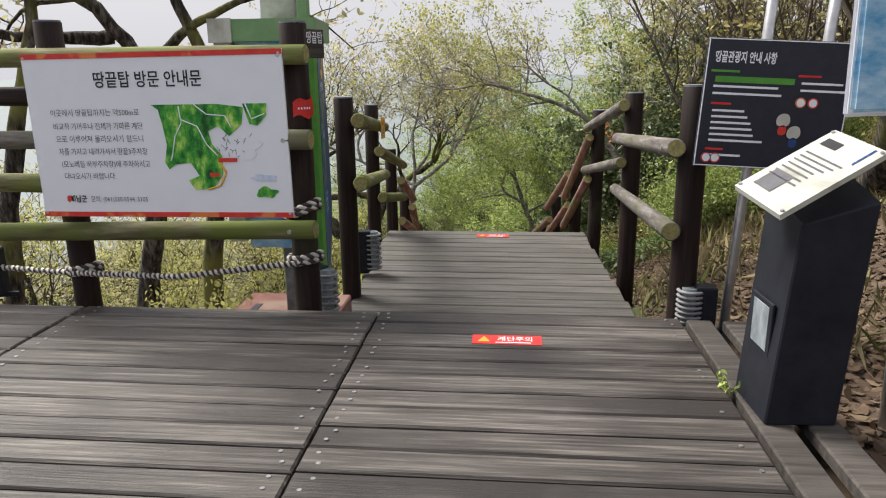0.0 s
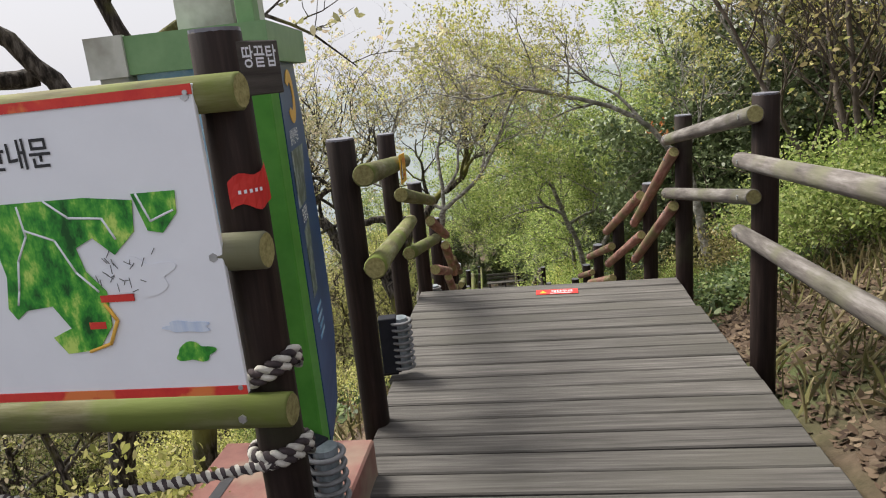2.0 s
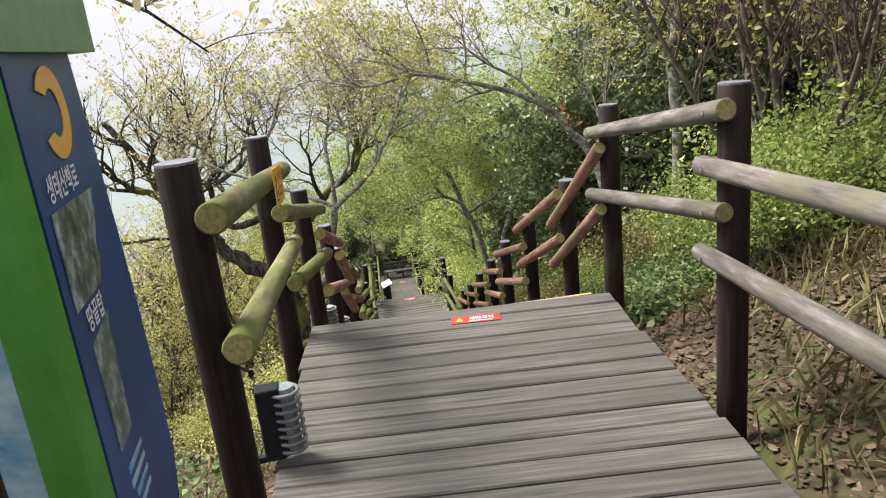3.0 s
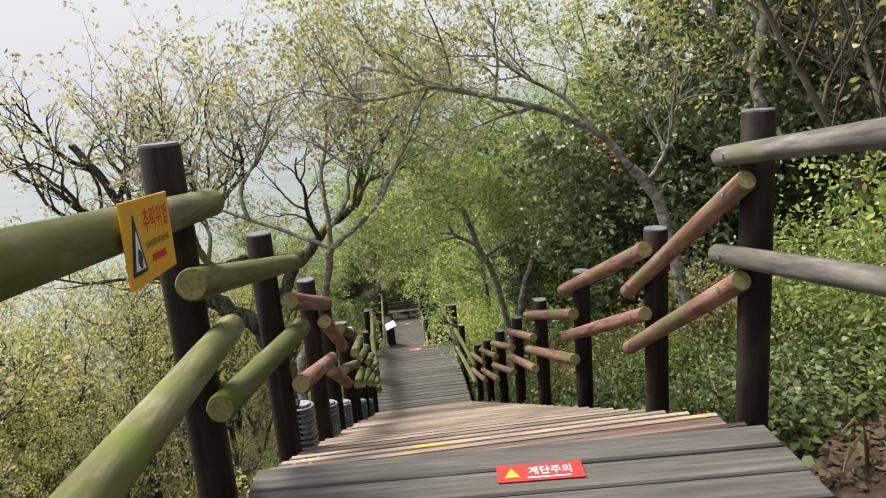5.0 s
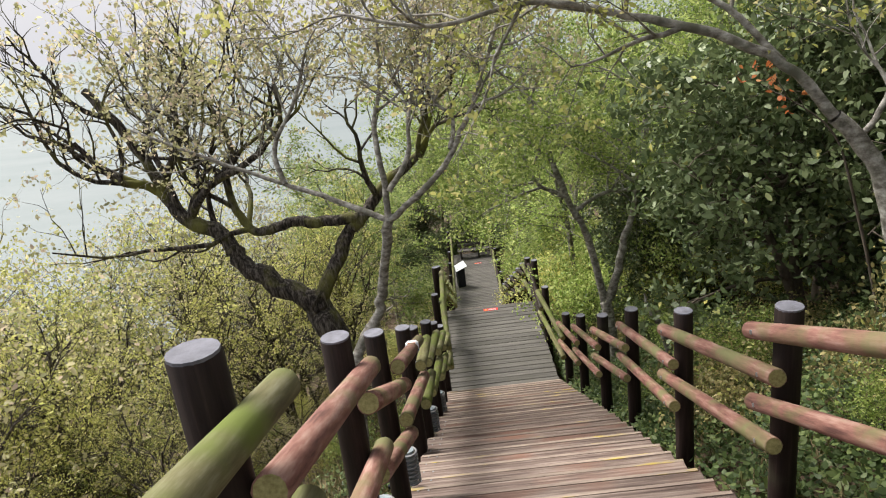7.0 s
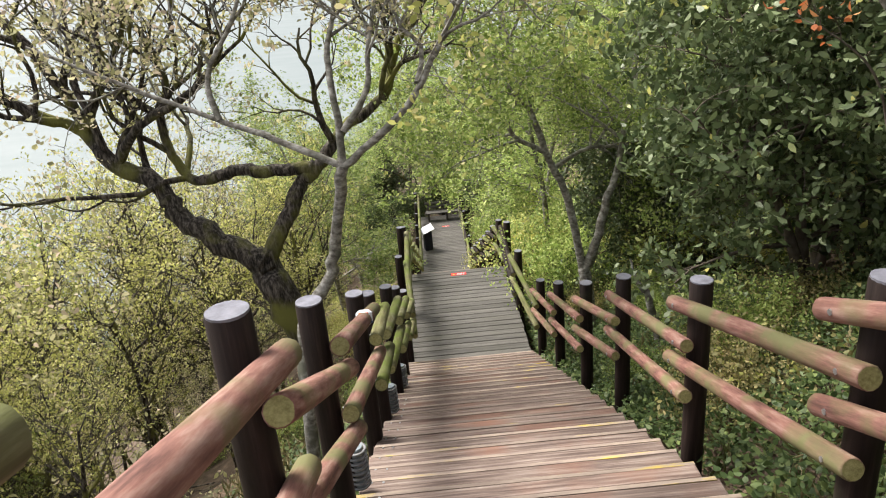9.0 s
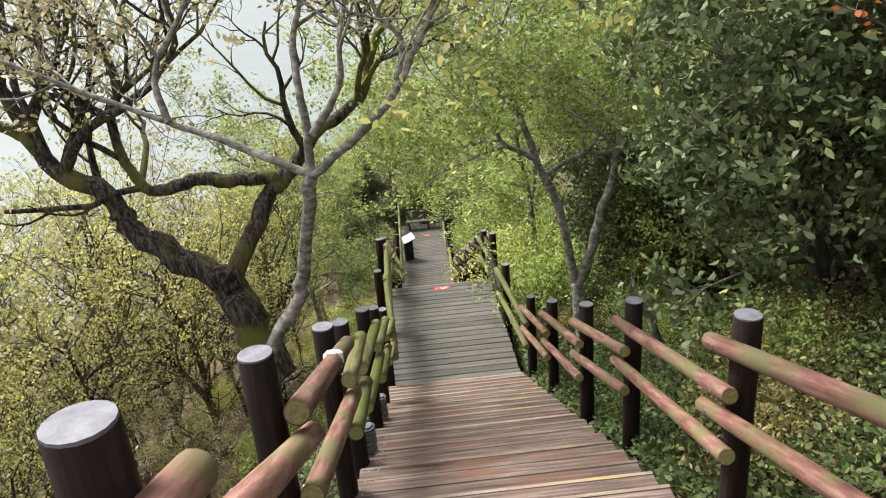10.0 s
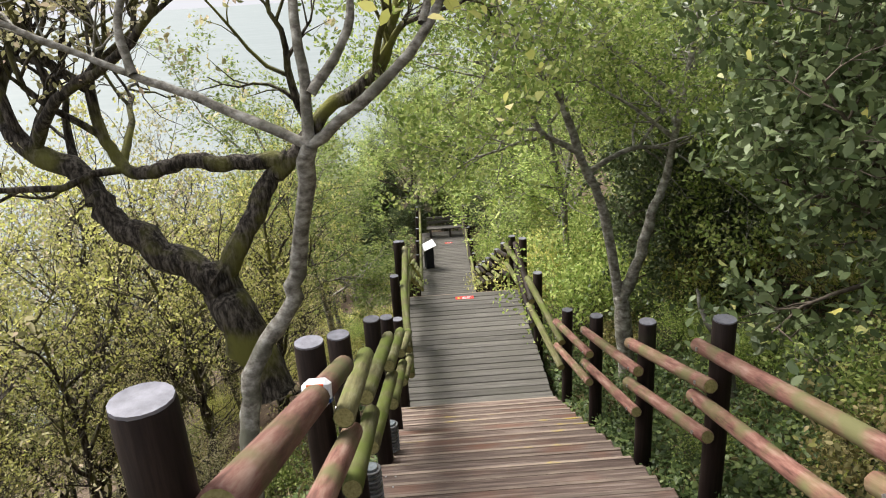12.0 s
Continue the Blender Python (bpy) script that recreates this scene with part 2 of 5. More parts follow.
L_SCRUB = leaf_material("scrub_leaf", [(0.0, (0.16, 0.155, 0.06)), (0.5, (0.32, 0.29, 0.12)), (0.85, (0.48, 0.39, 0.19)), (1.0, (0.42, 0.46, 0.1))], 0.35)


# ---- building helpers ----
def mesh_from(name, verts, faces, mats, index=None, smooth=False):
    me = bpy.data.meshes.new(name)
    me.from_pydata(verts, [], faces)
    for m in mats if isinstance(mats, (list, tuple)) else [mats]:
        me.materials.append(m)
    if index is not None:
        me.polygons.foreach_set("material_index", index)
    if smooth:
        me.polygons.foreach_set("use_smooth", [True] * len(me.polygons))
    me.update()
    return me


def part(name, bm, material, parent=None, label="", smooth=False):
    me = bpy.data.meshes.new(name)
    bm.to_mesh(me)
    bm.free()
    for m in material if isinstance(material, (list, tuple)) else [material]:
        me.materials.append(m)
    if smooth:
        me.polygons.foreach_set("use_smooth", [True] * len(me.polygons))
    ob = new(name, me)
    if parent:
        ob.parent = parent
    return tagged(ob, label)


def placed(name, me, parent=None, m=None, label=""):
    ob = new(name, me)
    if parent:
        ob.parent = parent
    if m is not None:
        ob.matrix_basis = m
    return tagged(ob, label)


def box_bm(w, d, h, bevel=0.006, at=(0, 0, 0), m=None, seg=1):
    bm = bmesh.new()
    bmesh.ops.create_cube(bm, size=1, matrix=Matrix.Translation(at) @ Matrix.Diagonal((w, d, h, 1)))
    if bevel:
        bmesh.ops.bevel(bm, geom=bm.edges[:], offset=bevel, segments=seg, affect="EDGES")
    if m is not None:
        bm.transform(m)
    return bm


def plank_mesh(name, w, d, h, material, bevel=0.008):
    bm = box_bm(w, d, h, 0)
    top = [e for e in bm.edges if all(v.co.z > 0 for v in e.verts)]
    bmesh.ops.bevel(bm, geom=top, offset=bevel, segments=1, affect="EDGES")
    me = bpy.data.meshes.new(name)
    bm.to_mesh(me)
    bm.free()
    me.materials.append(material)
    return me


def rod(a, b, r, sides=14, r2=None, bevel=0.0, wobble=0.0, rings=2, rng=None):
    """A round bar from a to b as verts and faces, its caps as the last two faces (material 1)."""
    a, b = Vector(a), Vector(b)
    q = (b - a).to_track_quat("Z", "Y")
    n = (b - a).length
    vs, fs, ix = [], [], []
    prof = [(0.0, (r - bevel)), (bevel, r)] if bevel else [(0.0, r)]
    for i in range(1, rings):
        prof.append((n * i / rings, None))
    rr = r if r2 is None else r2
    prof += [(n - bevel, rr), (n, rr - bevel)] if bevel else [(n, rr)]
    for z, ra in prof:
        base = ra if ra is not None else r + (rr - r) * z / n
        for k in range(sides):
            t = 2 * math.pi * k / sides
            w = base * (1 + (rng.uniform(-wobble, wobble) if rng else 0))
            vs.append(a + q @ Vector((w * math.cos(t), w * math.sin(t), z)))
    for i in range(len(prof) - 1):
        for k in range(sides):
            k2 = (k + 1) % sides
            fs.append((i * sides + k, i * sides + k2, (i + 1) * sides + k2, (i + 1) * sides + k))
            ix.append(0)
    fs.append(tuple(range(sides - 1, -1, -1)))
    fs.append(tuple(range((len(prof) - 1) * sides, len(prof) * sides)))
    ix += [1, 1]
    return vs, fs, ix


def text_part(body, size, material, parent, m, align="LEFT", name="lettering", bold=0.0, fit=None):
    cu = bpy.data.curves.new(name, "FONT")
    cu.body, cu.size, cu.align_x, cu.align_y, cu.offset = body, size, align, "CENTER", bold
    cu.resolution_u = 2
    tmp = new("tmp_text", cu)
    dg = bpy.context.evaluated_depsgraph_get()
    me = bpy.data.meshes.new_from_object(tmp.evaluated_get(dg))
    bpy.data.objects.remove(tmp)
    me.materials.clear()
    me.materials.append(material)
    if fit and len(me.vertices):
        xs = [v.co.x for v in me.vertices]
        k = fit / max(1e-6, max(xs) - min(xs))
        me.transform(Matrix.Diagonal((k, 1, 1, 1)))
    return placed(name, me, parent, m)


def bars(parent, material, rows, x0, y0, dy, h, width, y_off, rng, name="text_line"):
    """Unreadable writing as plain bars on a board in its x-z plane."""
    for i in range(rows):
        w = width * rng.uniform(0.7, 1.0)
        bm = box_bm(w, 0.002, h, 0, (x0 + w / 2, y_off, y0 - i * dy))
        part(name, bm, material, parent)


# ---- the lie of the land ----
DECK_END, LOW_Z, LOW_END = 4.362, -0.47, 8.26
RISE, TREAD_D, STEPS = 0.1413, 0.3024, 37
LAND_Y, LAND_Z, LAND_END = LOW_END + STEPS * TREAD_D, LOW_Z - STEPS * RISE, 23.0
STEPS2 = 40
LOW2_Y, LOW2_Z, LOW2_END = LAND_END + STEPS2 * TREAD_D, LAND_Z - STEPS2 * RISE, 42.6
BEND = -0.074


def mid(y):
    if y < LOW_END:
        return 0.6 - 0.05 * max(0, y - 4.6)
    return 0.417 + BEND * (y - LOW_END)


def walk_z(y):
    if y < DECK_END:
        return 0.0
    if y < LOW_END:
        return LOW_Z
    if y < LAND_Y:
        return LOW_Z + (LAND_Z - LOW_Z) * (y - LOW_END) / (LAND_Y - LOW_END)
    if y < LAND_END:
        return LAND_Z
    if y < LOW2_Y:
        return LAND_Z + (LOW2_Z - LAND_Z) * (y - LAND_END) / (LOW2_Y - LAND_END)
    return LOW2_Z


def slope_z(y):
    """The hill's own fall along the walk, smoother than the stairs."""
    ys, zs = (-400, -30, 0, 6, 10, 19.6, 23.6, 35.5, 43, 60, 120, 400), (0.5, 0.2, -0.15, -0.8, -1.7, -6.2, -6.7, -12.1, -12.3, -13.5, -22, -50)
    return float(np.interp(y, ys, zs))


def ground_z(x, y):
    d = x - mid(max(-5, min(y, 45)))
    z = slope_z(y)
    if d > 1.0:
        near = min(d - 1.0, 7)
        z += 0.10 + 0.42 * near + 0.16 * max(0, min(d - 8, 30))
    elif d < -1.0:
        e = -d - 1.0
        z -= 0.5 * min(e, 4) + 0.62 * max(0, min(e - 4, 60)) + 0.12 * max(0, e - 64)
    z += 0.22 * noise.noise(Vector((x * 0.35, y * 0.35, 1.7))) * min(1, abs(d) / 2)
    z += 0.07 * noise.noise(Vector((x * 1.6, y * 1.6, 4.1)))
    if y < 5.5 and d < 1.2:
        z = min(z, -0.5)
    if y < 4.6 and d >= 1.2:
        z = max(z, -0.12)
    return z


xs = [0.6 + 0.9 * math.sinh(u * 6.2) for u in np.linspace(-1, 1, 150)]
ysg = [11 + 2.2 * math.sinh(u * 5.4) for u in np.linspace(-1, 1, 190)]
gv = [(x, y, ground_z(x, y)) for y in ysg for x in xs]
gf = [(j * 150 + i, j * 150 + i + 1, (j + 1) * 150 + i + 1, (j + 1) * 150 + i) for j in range(189) for i in range(149)]
ground = tagged(new("ground", mesh_from("ground", gv, gf, SOIL, smooth=True)), "brown hillside soil with leaf litter and patchy green", "ground", kind="structure")
water = tagged(new("water", mesh_from("water", [(-3000, -3000, -46), (3000, -3000, -46), (3000, 3000, -46), (-3000, 3000, -46)], [(0, 1, 2, 3)], SEA)),
               "pale hazy sea below the hillside", "sea", kind="structure")

# ---- decks and stairs ----
rng = random.Random(4)
deck = tagged(new("floor_deck"), "weathered grey-brown plank viewing deck", "deck", kind="structure")
part("beam", box_bm(1.7, 0.06, 0.22, 0.004, (0.78, DECK_END - 0.04, -0.16)), BEAM, deck)
part("beam", box_bm(4.6, 0.06, 0.22, 0.004, (-2.35, DECK_END - 0.03, -0.16)), BEAM, deck)
low_deck = tagged(new("floor_lower_deck"), "weathered grey plank landing between rails", "deck", kind="structure")
stairs = tagged(new("stairs"), "long worn wooden stairway with faded yellow nosings", "stairs", kind="structure")
landing = tagged(new("floor_landing"), "grey plank landing halfway down the stairs", "deck", kind="structure")
stairs_far = tagged(new("stairs_lower"), "second wooden stairway further downhill", "stairs", kind="structure")
deck_far = tagged(new("floor_far_deck"), "far grey plank walkway under trees", "deck", kind="structure")

HALF = 1.05
for y0, y1, z, own in ((4.7, LOW_END, LOW_Z, low_deck), (LAND_Y, LAND_END, LAND_Z, landing), (LOW2_Y, LOW2_END, LOW2_Z, deck_far)):
    for s in (-1, 1):
        turn = math.degrees(math.atan(BEND)) if y0 > 6 else 0
        yc = (y0 + y1) / 2
        m = pose(mid(yc) + s * 0.8, yc, z - 0.15, 0, 0, -turn)
        part("beam", box_bm(0.1, (y1 - y0) - 0.05, 0.18, 0.004, m=m), BEAM, own)
TURN = -math.degrees(math.atan(BEND))
for y0, count, z0, own in ((LOW_END, STEPS, LOW_Z, stairs), (LAND_END, STEPS2, LAND_Z, stairs_far)):
    for s in (-1, 1):
        a = Vector((mid(y0) + s * 0.9, y0, z0 - 0.33))
        y1 = y0 + count * TREAD_D
        b = Vector((mid(y1) + s * 0.9, y1, z0 - count * RISE - 0.33))
        part("stringer", box_bm(0.06, (b - a).length, 0.24, 0.004, m=look((a + b) / 2, b) @ pose(0, 0, 0, 90, 0, 0)), BEAM, own)

# ---- rails: posts and logs ----
TOPS_R = [(1.62, 4.58, 1.16), (1.67, 6.7, 1.04), (1.624, 8.69, 0.78), (1.505, 9.76, 0.04), (1.371, 11.33, -0.64), (1.25, 12.95, -1.4), (1.2, 14.92, -2.27), (1.062, 16.17, -2.91), (0.96, 17.95, -3.73), (0.84, 19.55, -4.43)]
TOPS_L = [(-0.53, 5.99, 1.05), (-0.76, 8.14, 0.88), (-0.79, 9.49, 0.27), (-0.86, 10.9, -0.4), (-0.96, 12.24, -1.03), (-1.08, 13.94, -1.8), (-1.13, 14.79, -2.21), (-1.21, 16.3, -2.86), (-1.3, 17.75, -3.55), (-1.39, 19.2, -4.3)]
for k in range(15):
    y = 21.0 + 1.55 * k
    TOPS_R.append((mid(y) + 1.1, y, walk_z(y) + 1.2))
    TOPS_L.append((mid(y) - 1.1, y + 0.1, walk_z(y + 0.1) + 1.2))
DROPS_R = {0: ((0.32, 0.37), (0.73, 0.78)), 1: ((0.13, 0.2), (0.56, 0.64)), 2: ((0.34, 0.31), (0.78, 0.71)), 3: ((0.15, 0.14), (0.54, 0.56)), 4: ((0.38, 0.17), (0.77, 0.56))}
DROPS_L = {0: ((0.16, 0.21), (0.62, 0.72)), 1: ((0.5, 0.18), (0.95, 0.58)), 2: ((0.4, 0.19), (0.92, 0.68)), 3: ((0.36, 0.42), (0.76, 0.82)), 4: ((0.25, 0.15), (0.68, 0.56))}
rng = random.Random(11)


def post(x, y, top, base, name="rail_post", label="dark brown stained log post with a grey weathered top"):
    lean = Vector((rng.uniform(-0.012, 0.012), rng.uniform(-0.012, 0.012), 0))
    vs, fs, ix = rod(Vector((x, y, base)) , Vector((x, y, top)) + lean, 0.073, 16, 0.071, 0.008, 0.02, 4, rng)
    ob = new(name, mesh_from(name, vs, fs, POST, smooth=False))
    for p in ob.data.polygons:
        p.use_smooth = len(p.vertices) == 4
    tagged(ob, label, "post", "railing posts")
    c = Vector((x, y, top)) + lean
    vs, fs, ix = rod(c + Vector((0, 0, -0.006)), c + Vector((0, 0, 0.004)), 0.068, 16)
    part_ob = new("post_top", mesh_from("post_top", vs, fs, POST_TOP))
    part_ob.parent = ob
    return ob


def log(a, b, material, r=0.047, label="round wooden handrail log"):
    vs, fs, ix = rod(a, b, r * rng.uniform(0.95, 1.08), 14, r * rng.uniform(0.95, 1.05), 0.006, 0.03, 5, rng)
    o = Vector(a)
    q = (Vector(b) - o).to_track_quat("Z", "Y").to_matrix().to_4x4()
    inv = (Matrix.Translation(o) @ q).inverted()
    me = mesh_from("rail_log", [inv @ v for v in vs], fs, [material, LOG_END], ix)
    for p in me.polygons:
        p.use_smooth = len(p.vertices) == 4
    ob = new("rail_log", me)
    ob.matrix_basis = Matrix.Translation(o) @ q
    tagged(ob, label, "handrail", "railing logs")
    # bolt heads where the log is fixed to its posts
    n = (Vector(b) - o).length
    for z in (0.13, n - 0.13):
        vs, fs, ix = rod((r * 0.9, 0, z), (r * 1.12, 0, z), 0.013, 6)
        bo = new("bolt", mesh_from("bolt", vs, fs, NAIL))
        bo.parent = ob
    return ob


def rail_side(tops, side, first, mats):
    inward = -side
    for i, (x, y, z) in enumerate(tops):
        if y < LOW_END + 0.1:
            base = -1.0 if y > 5 else -0.5
        else:
            base = walk_z(y) - 0.9
        post(x, y, z, base)
    for i in range(len(tops) - 1):
        (xa, ya, za), (xb, yb, zb) = tops[i], tops[i + 1]
        mat = mats(i)
        drops = first.get(i, ((0.42, 0.2), (0.8, 0.59)))
        d = Vector((xb - xa, yb - ya, 0)).normalized()
        for da, db in drops:
            j = rng.uniform(-0.02, 0.02)
            off = 0.11 if side > 0 else 0.125
            a = Vector((xa + inward * off, ya, za - da + j))
            b = Vector((xb + inward * off, yb, zb - db + j))
            u = (b - a).normalized()
            log(a - u * rng.uniform(0.1, 0.16) * (1.7 if side < 0 and i < 2 else 0.5 if side < 0 else 1), b + u * rng.uniform(0.12, 0.22), mat, 0.047 if side > 0 else 0.053)


rail_side(TOPS_R, 1, DROPS_R, lambda i: GREY_LOG if i < 2 else (RED_LOG if i < 9 else MOSSY if i % 2 else POST))
rail_side(TOPS_L, -1, DROPS_L, lambda i: MOSSY if i < 2 else (RED_LOG if i in (2, 3, 4) else MOSSY))

# ---- trees and plants ----
class Growth:
    """Gathers the tubes and leaves of one plant."""

    def __init__(self, seed):
        self.rng, self.v, self.f, self.leaf = random.Random(seed), [], [], []

    def tube(self, pts, radii, sides):
        base = len(self.v)
        for i, p in enumerate(pts):
            d = pts[min(i + 1, len(pts) - 1)] - pts[max(i - 1, 0)]
            d = d.normalized() if d.length > 1e-6 else Vector((0, 0, 1))
            u = d.cross(Vector((0.31, 0.95, 0.07)))
            u = u.normalized() if u.length > 1e-3 else Vector((1, 0, 0))
            w = d.cross(u)
            for k in range(sides):
                t = 2 * math.pi * k / sides
                self.v.append(p + (u * math.cos(t) + w * math.sin(t)) * radii[i])
        for i in range(len(pts) - 1):
            for k in range(sides):
                k2 = (k + 1) % sides
                a = base + i * sides
                self.f.append((a + k, a + k2, a + sides + k2, a + sides + k))

    def line(self, p, d, length, n, wiggle, lift):
        pts, d = [p.copy()], d.normalized()
        for _ in range(n):
            r = self.rng
            d = (d + Vector((r.uniform(-1, 1), r.uniform(-1, 1), r.uniform(-1, 1))) * wiggle + Vector((0, 0, lift))).normalized()
            pts.append(pts[-1] + d * (length / n))
        return pts

    def smooth_line(self, ctrl, r0, r1, per=4, rough=0.015):
        """A limb through a few control points."""
        c = [Vector(p) for p in ctrl]
        pts = []
        for i in range(len(c) - 1):
            a, b, e, g = c[max(i - 1, 0)], c[i], c[i + 1], c[min(i + 2, len(c) - 1)]
            for k in range(per):
                t = k / per
                pts.append(0.5 * ((2 * b) + (e - a) * t + (2 * a - 5 * b + 4 * e - g) * t * t + (3 * b - a - 3 * e + g) * t ** 3))
        pts.append(c[-1])
        pts = [p + Vector([self.rng.gauss(0, rough) for _ in range(3)]) if 0 < i < len(pts) - 1 else p for i, p in enumerate(pts)]
        n = len(pts) - 1
        return pts, [(r0 + (r1 - r0) * i / n) * (1 + self.rng.uniform(-0.08, 0.08)) for i in range(n + 1)]

    def branch(self, pts, radii, level, cfg, span=(0.35, 1.0)):
        """Side shoots along a limb, down to leafy twigs."""
        if level >= cfg["levels"]:
            n = cfg["leaves"]
            ends = pts[1:] if "flat" in cfg or "spread" in cfg else ([pts[-1]] if self.rng.random() < 0.6 else [pts[-1], pts[len(pts) // 2]])
            for p in ends:
                for _ in range(max(1, int(n / len(ends) + self.rng.random()))):
                    j = cfg["jit"]
                    self.leaf.append((p.x + self.rng.gauss(0, j), p.y + self.rng.gauss(0, j), p.z + self.rng.gauss(0, j * 0.8)))
            return
        for k in range(cfg["kids"][level]):
            t = span[0] + (span[1] - span[0]) * (k + self.rng.random()) / cfg["kids"][level]
            x = t * (len(pts) - 1)
            i = min(int(x), len(pts) - 2)
            p = pts[i].lerp(pts[i + 1], x - i)
            d = (pts[i + 1] - pts[i]).normalized()
            side = Vector([self.rng.gauss(0, 1) for _ in range(3)])
            side = (side - d * side.dot(d)).normalized()
            side.z = side.z * 0.6 + cfg["up"]
            dd = d * cfg["along"] + side
            ln = cfg["len"][level] * self.rng.uniform(0.6, 1.25)
            r0 = min(radii[i] * 0.7, cfg["rad"][level])
            q = self.line(p, dd, ln, cfg["seg"][level], cfg["wiggle"], cfg["lift"])
            rr = [r0 * (1 - 0.75 * m / (len(q) - 1)) for m in range(len(q))]
            self.tube(q, rr, 5 if level == 0 else 3)
            self.branch(q, rr, level + 1, cfg, (0.2, 1.0))

    def bark(self, name, mat, parent):
        me = mesh_from(name, self.v, self.f, mat, smooth=True)
        return placed(name, me, parent)

    def crown(self, name, mat, parent, size, shape=0.5, droop=0.0, seed=0, flat=0.0):
        if not self.leaf:
            return None
        return placed(name, leaf_mesh(name, np.array(self.leaf), size, mat, shape, droop, seed, flat), parent)


def leaf_mesh(name, c, size, mat, shape=0.5, droop=0.0, seed=0, flat=0.0):
    """Small folded leaves at the places c."""
    g = np.random.default_rng(seed + 5)
    n = len(c)
    a = g.normal(size=(n, 3))
    a[:, 2] = a[:, 2] * (1 - flat) - droop
    a /= np.linalg.norm(a, axis=1)[:, None]
    b = np.cross(a, g.normal(size=(n, 3)) * (1 - flat) + np.array([0, 0, flat * 3.0]))
    b /= np.linalg.norm(b, axis=1)[:, None] + 1e-9
    up = np.cross(a, b)
    s = (size * g.uniform(0.6, 1.35, n))[:, None]
    v = np.empty((n, 6, 3))
    v[:, 0] = c - a * s * 0.5
    v[:, 1] = c + b * s * shape * 0.46 + up * s * 0.1 - a * s * 0.2
    v[:, 2] = c + b * s * shape * 0.4 + up * s * 0.08 + a * s * 0.16
    v[:, 3] = c + a * s * 0.5 - up * s * 0.08
    v[:, 4] = c - b * s * shape * 0.4 + up * s * 0.08 + a * s * 0.16
    v[:, 5] = c - b * s * shape * 0.46 + up * s * 0.1 - a * s * 0.2
    me = bpy.data.meshes.new(name)
    me.vertices.add(n * 6)
    me.vertices.foreach_set("co", v.reshape(-1))
    me.loops.add(n * 6)
    me.loops.foreach_set("vertex_index", np.arange(n * 6, dtype=np.int32))
    me.polygons.add(n)
    me.polygons.foreach_set("loop_start", np.arange(0, n * 6, 6, dtype=np.int32))
    me.update(calc_edges=True)
    me.materials.append(mat)
    return me



# ---- things at the upper deck ----
rng = random.Random(77)


def bar(name, a, b, r, mat, parent=None, sides=12, bevel=0.004, end=None):
    vs, fs, ix = rod(a, b, r, sides, None, bevel, 0.01, 3, rng)
    me = mesh_from(name, vs, fs, [mat, end or mat], ix)
    for p in me.polygons:
        p.use_smooth = len(p.vertices) == 4
    return placed(name, me, parent)


def flat(name, pts, mat, parent, m=None, thick=0.0025):
    """A thin cut-out of an outline in x-z, facing -y."""
    bm = bmesh.new()
    vs = [bm.verts.new((x, 0, z)) for x, z in pts]
    f = bm.faces.new(vs)
    bmesh.ops.recalc_face_normals(bm, faces=[f])
    ex = bmesh.ops.extrude_face_region(bm, geom=[f])
    for v in ex["geom"]:
        if isinstance(v, bmesh.types.BMVert):
            v.co.y -= thick
    bmesh.ops.triangulate(bm, faces=bm.faces[:])
    bmesh.ops.recalc_face_normals(bm, faces=bm.faces[:])
    ob = part(name, bm, mat, parent)
    if m is not None:
        ob.matrix_basis = m
    return ob


def blob(cx, cz, rx, rz, seed, n=40, rough=0.22):
    g = random.Random(seed)
    k = [(g.uniform(-1, 1), g.uniform(0, 6.28)) for _ in range(5)]
    out = []
    for i in range(n):
        t = 2 * math.pi * i / n
        r = 1 + rough * sum(a * math.sin((j + 2) * t + b) for j, (a, b) in enumerate(k)) / 1.6
        out.append((cx + rx * r * math.cos(t), cz + rz * r * math.sin(t)))
    return out


def fence_post(x, y, top, base):
    return post(x, y, top, base, "fence_post", "dark brown log post holding the notice board")


LP, RP = (-1.78, 4.58), (-0.43, 4.49)
fence_post(*RP, 1.49, -0.5)
fence_post(*LP, 1.52, -0.8)
fence_post(-4.1, 4.75, 1.5, -1.2)
DF = Vector((LP[0] - RP[0], LP[1] - RP[1], 0)).normalized()
FN = Vector((-DF.y, DF.x, 0))
if FN.y > 0:
    FN = -FN
for zr, zl, mat in ((1.33, 1.33, MOSSY), (0.91, 0.9, GREY_LOG), (0.44, 0.39, MOSSY)):
    a = Vector((*RP, zr)) + FN * 0.11 - DF * 0.11
    b = Vector((*LP, zl)) + FN * 0.11 + DF * 0.78
    b.z = zl + (zl - zr) * 0.5
    log(a, b, mat, 0.05, "mossy round fence log behind the notice board")
for zl, mat in ((1.13, POST), (0.66, MOSSY)):
    a = Vector((*LP, zl)) + FN * 0.1 - DF * 0.15
    log(a, a + DF * 2.7, mat, 0.05, "round fence log beside the notice board")

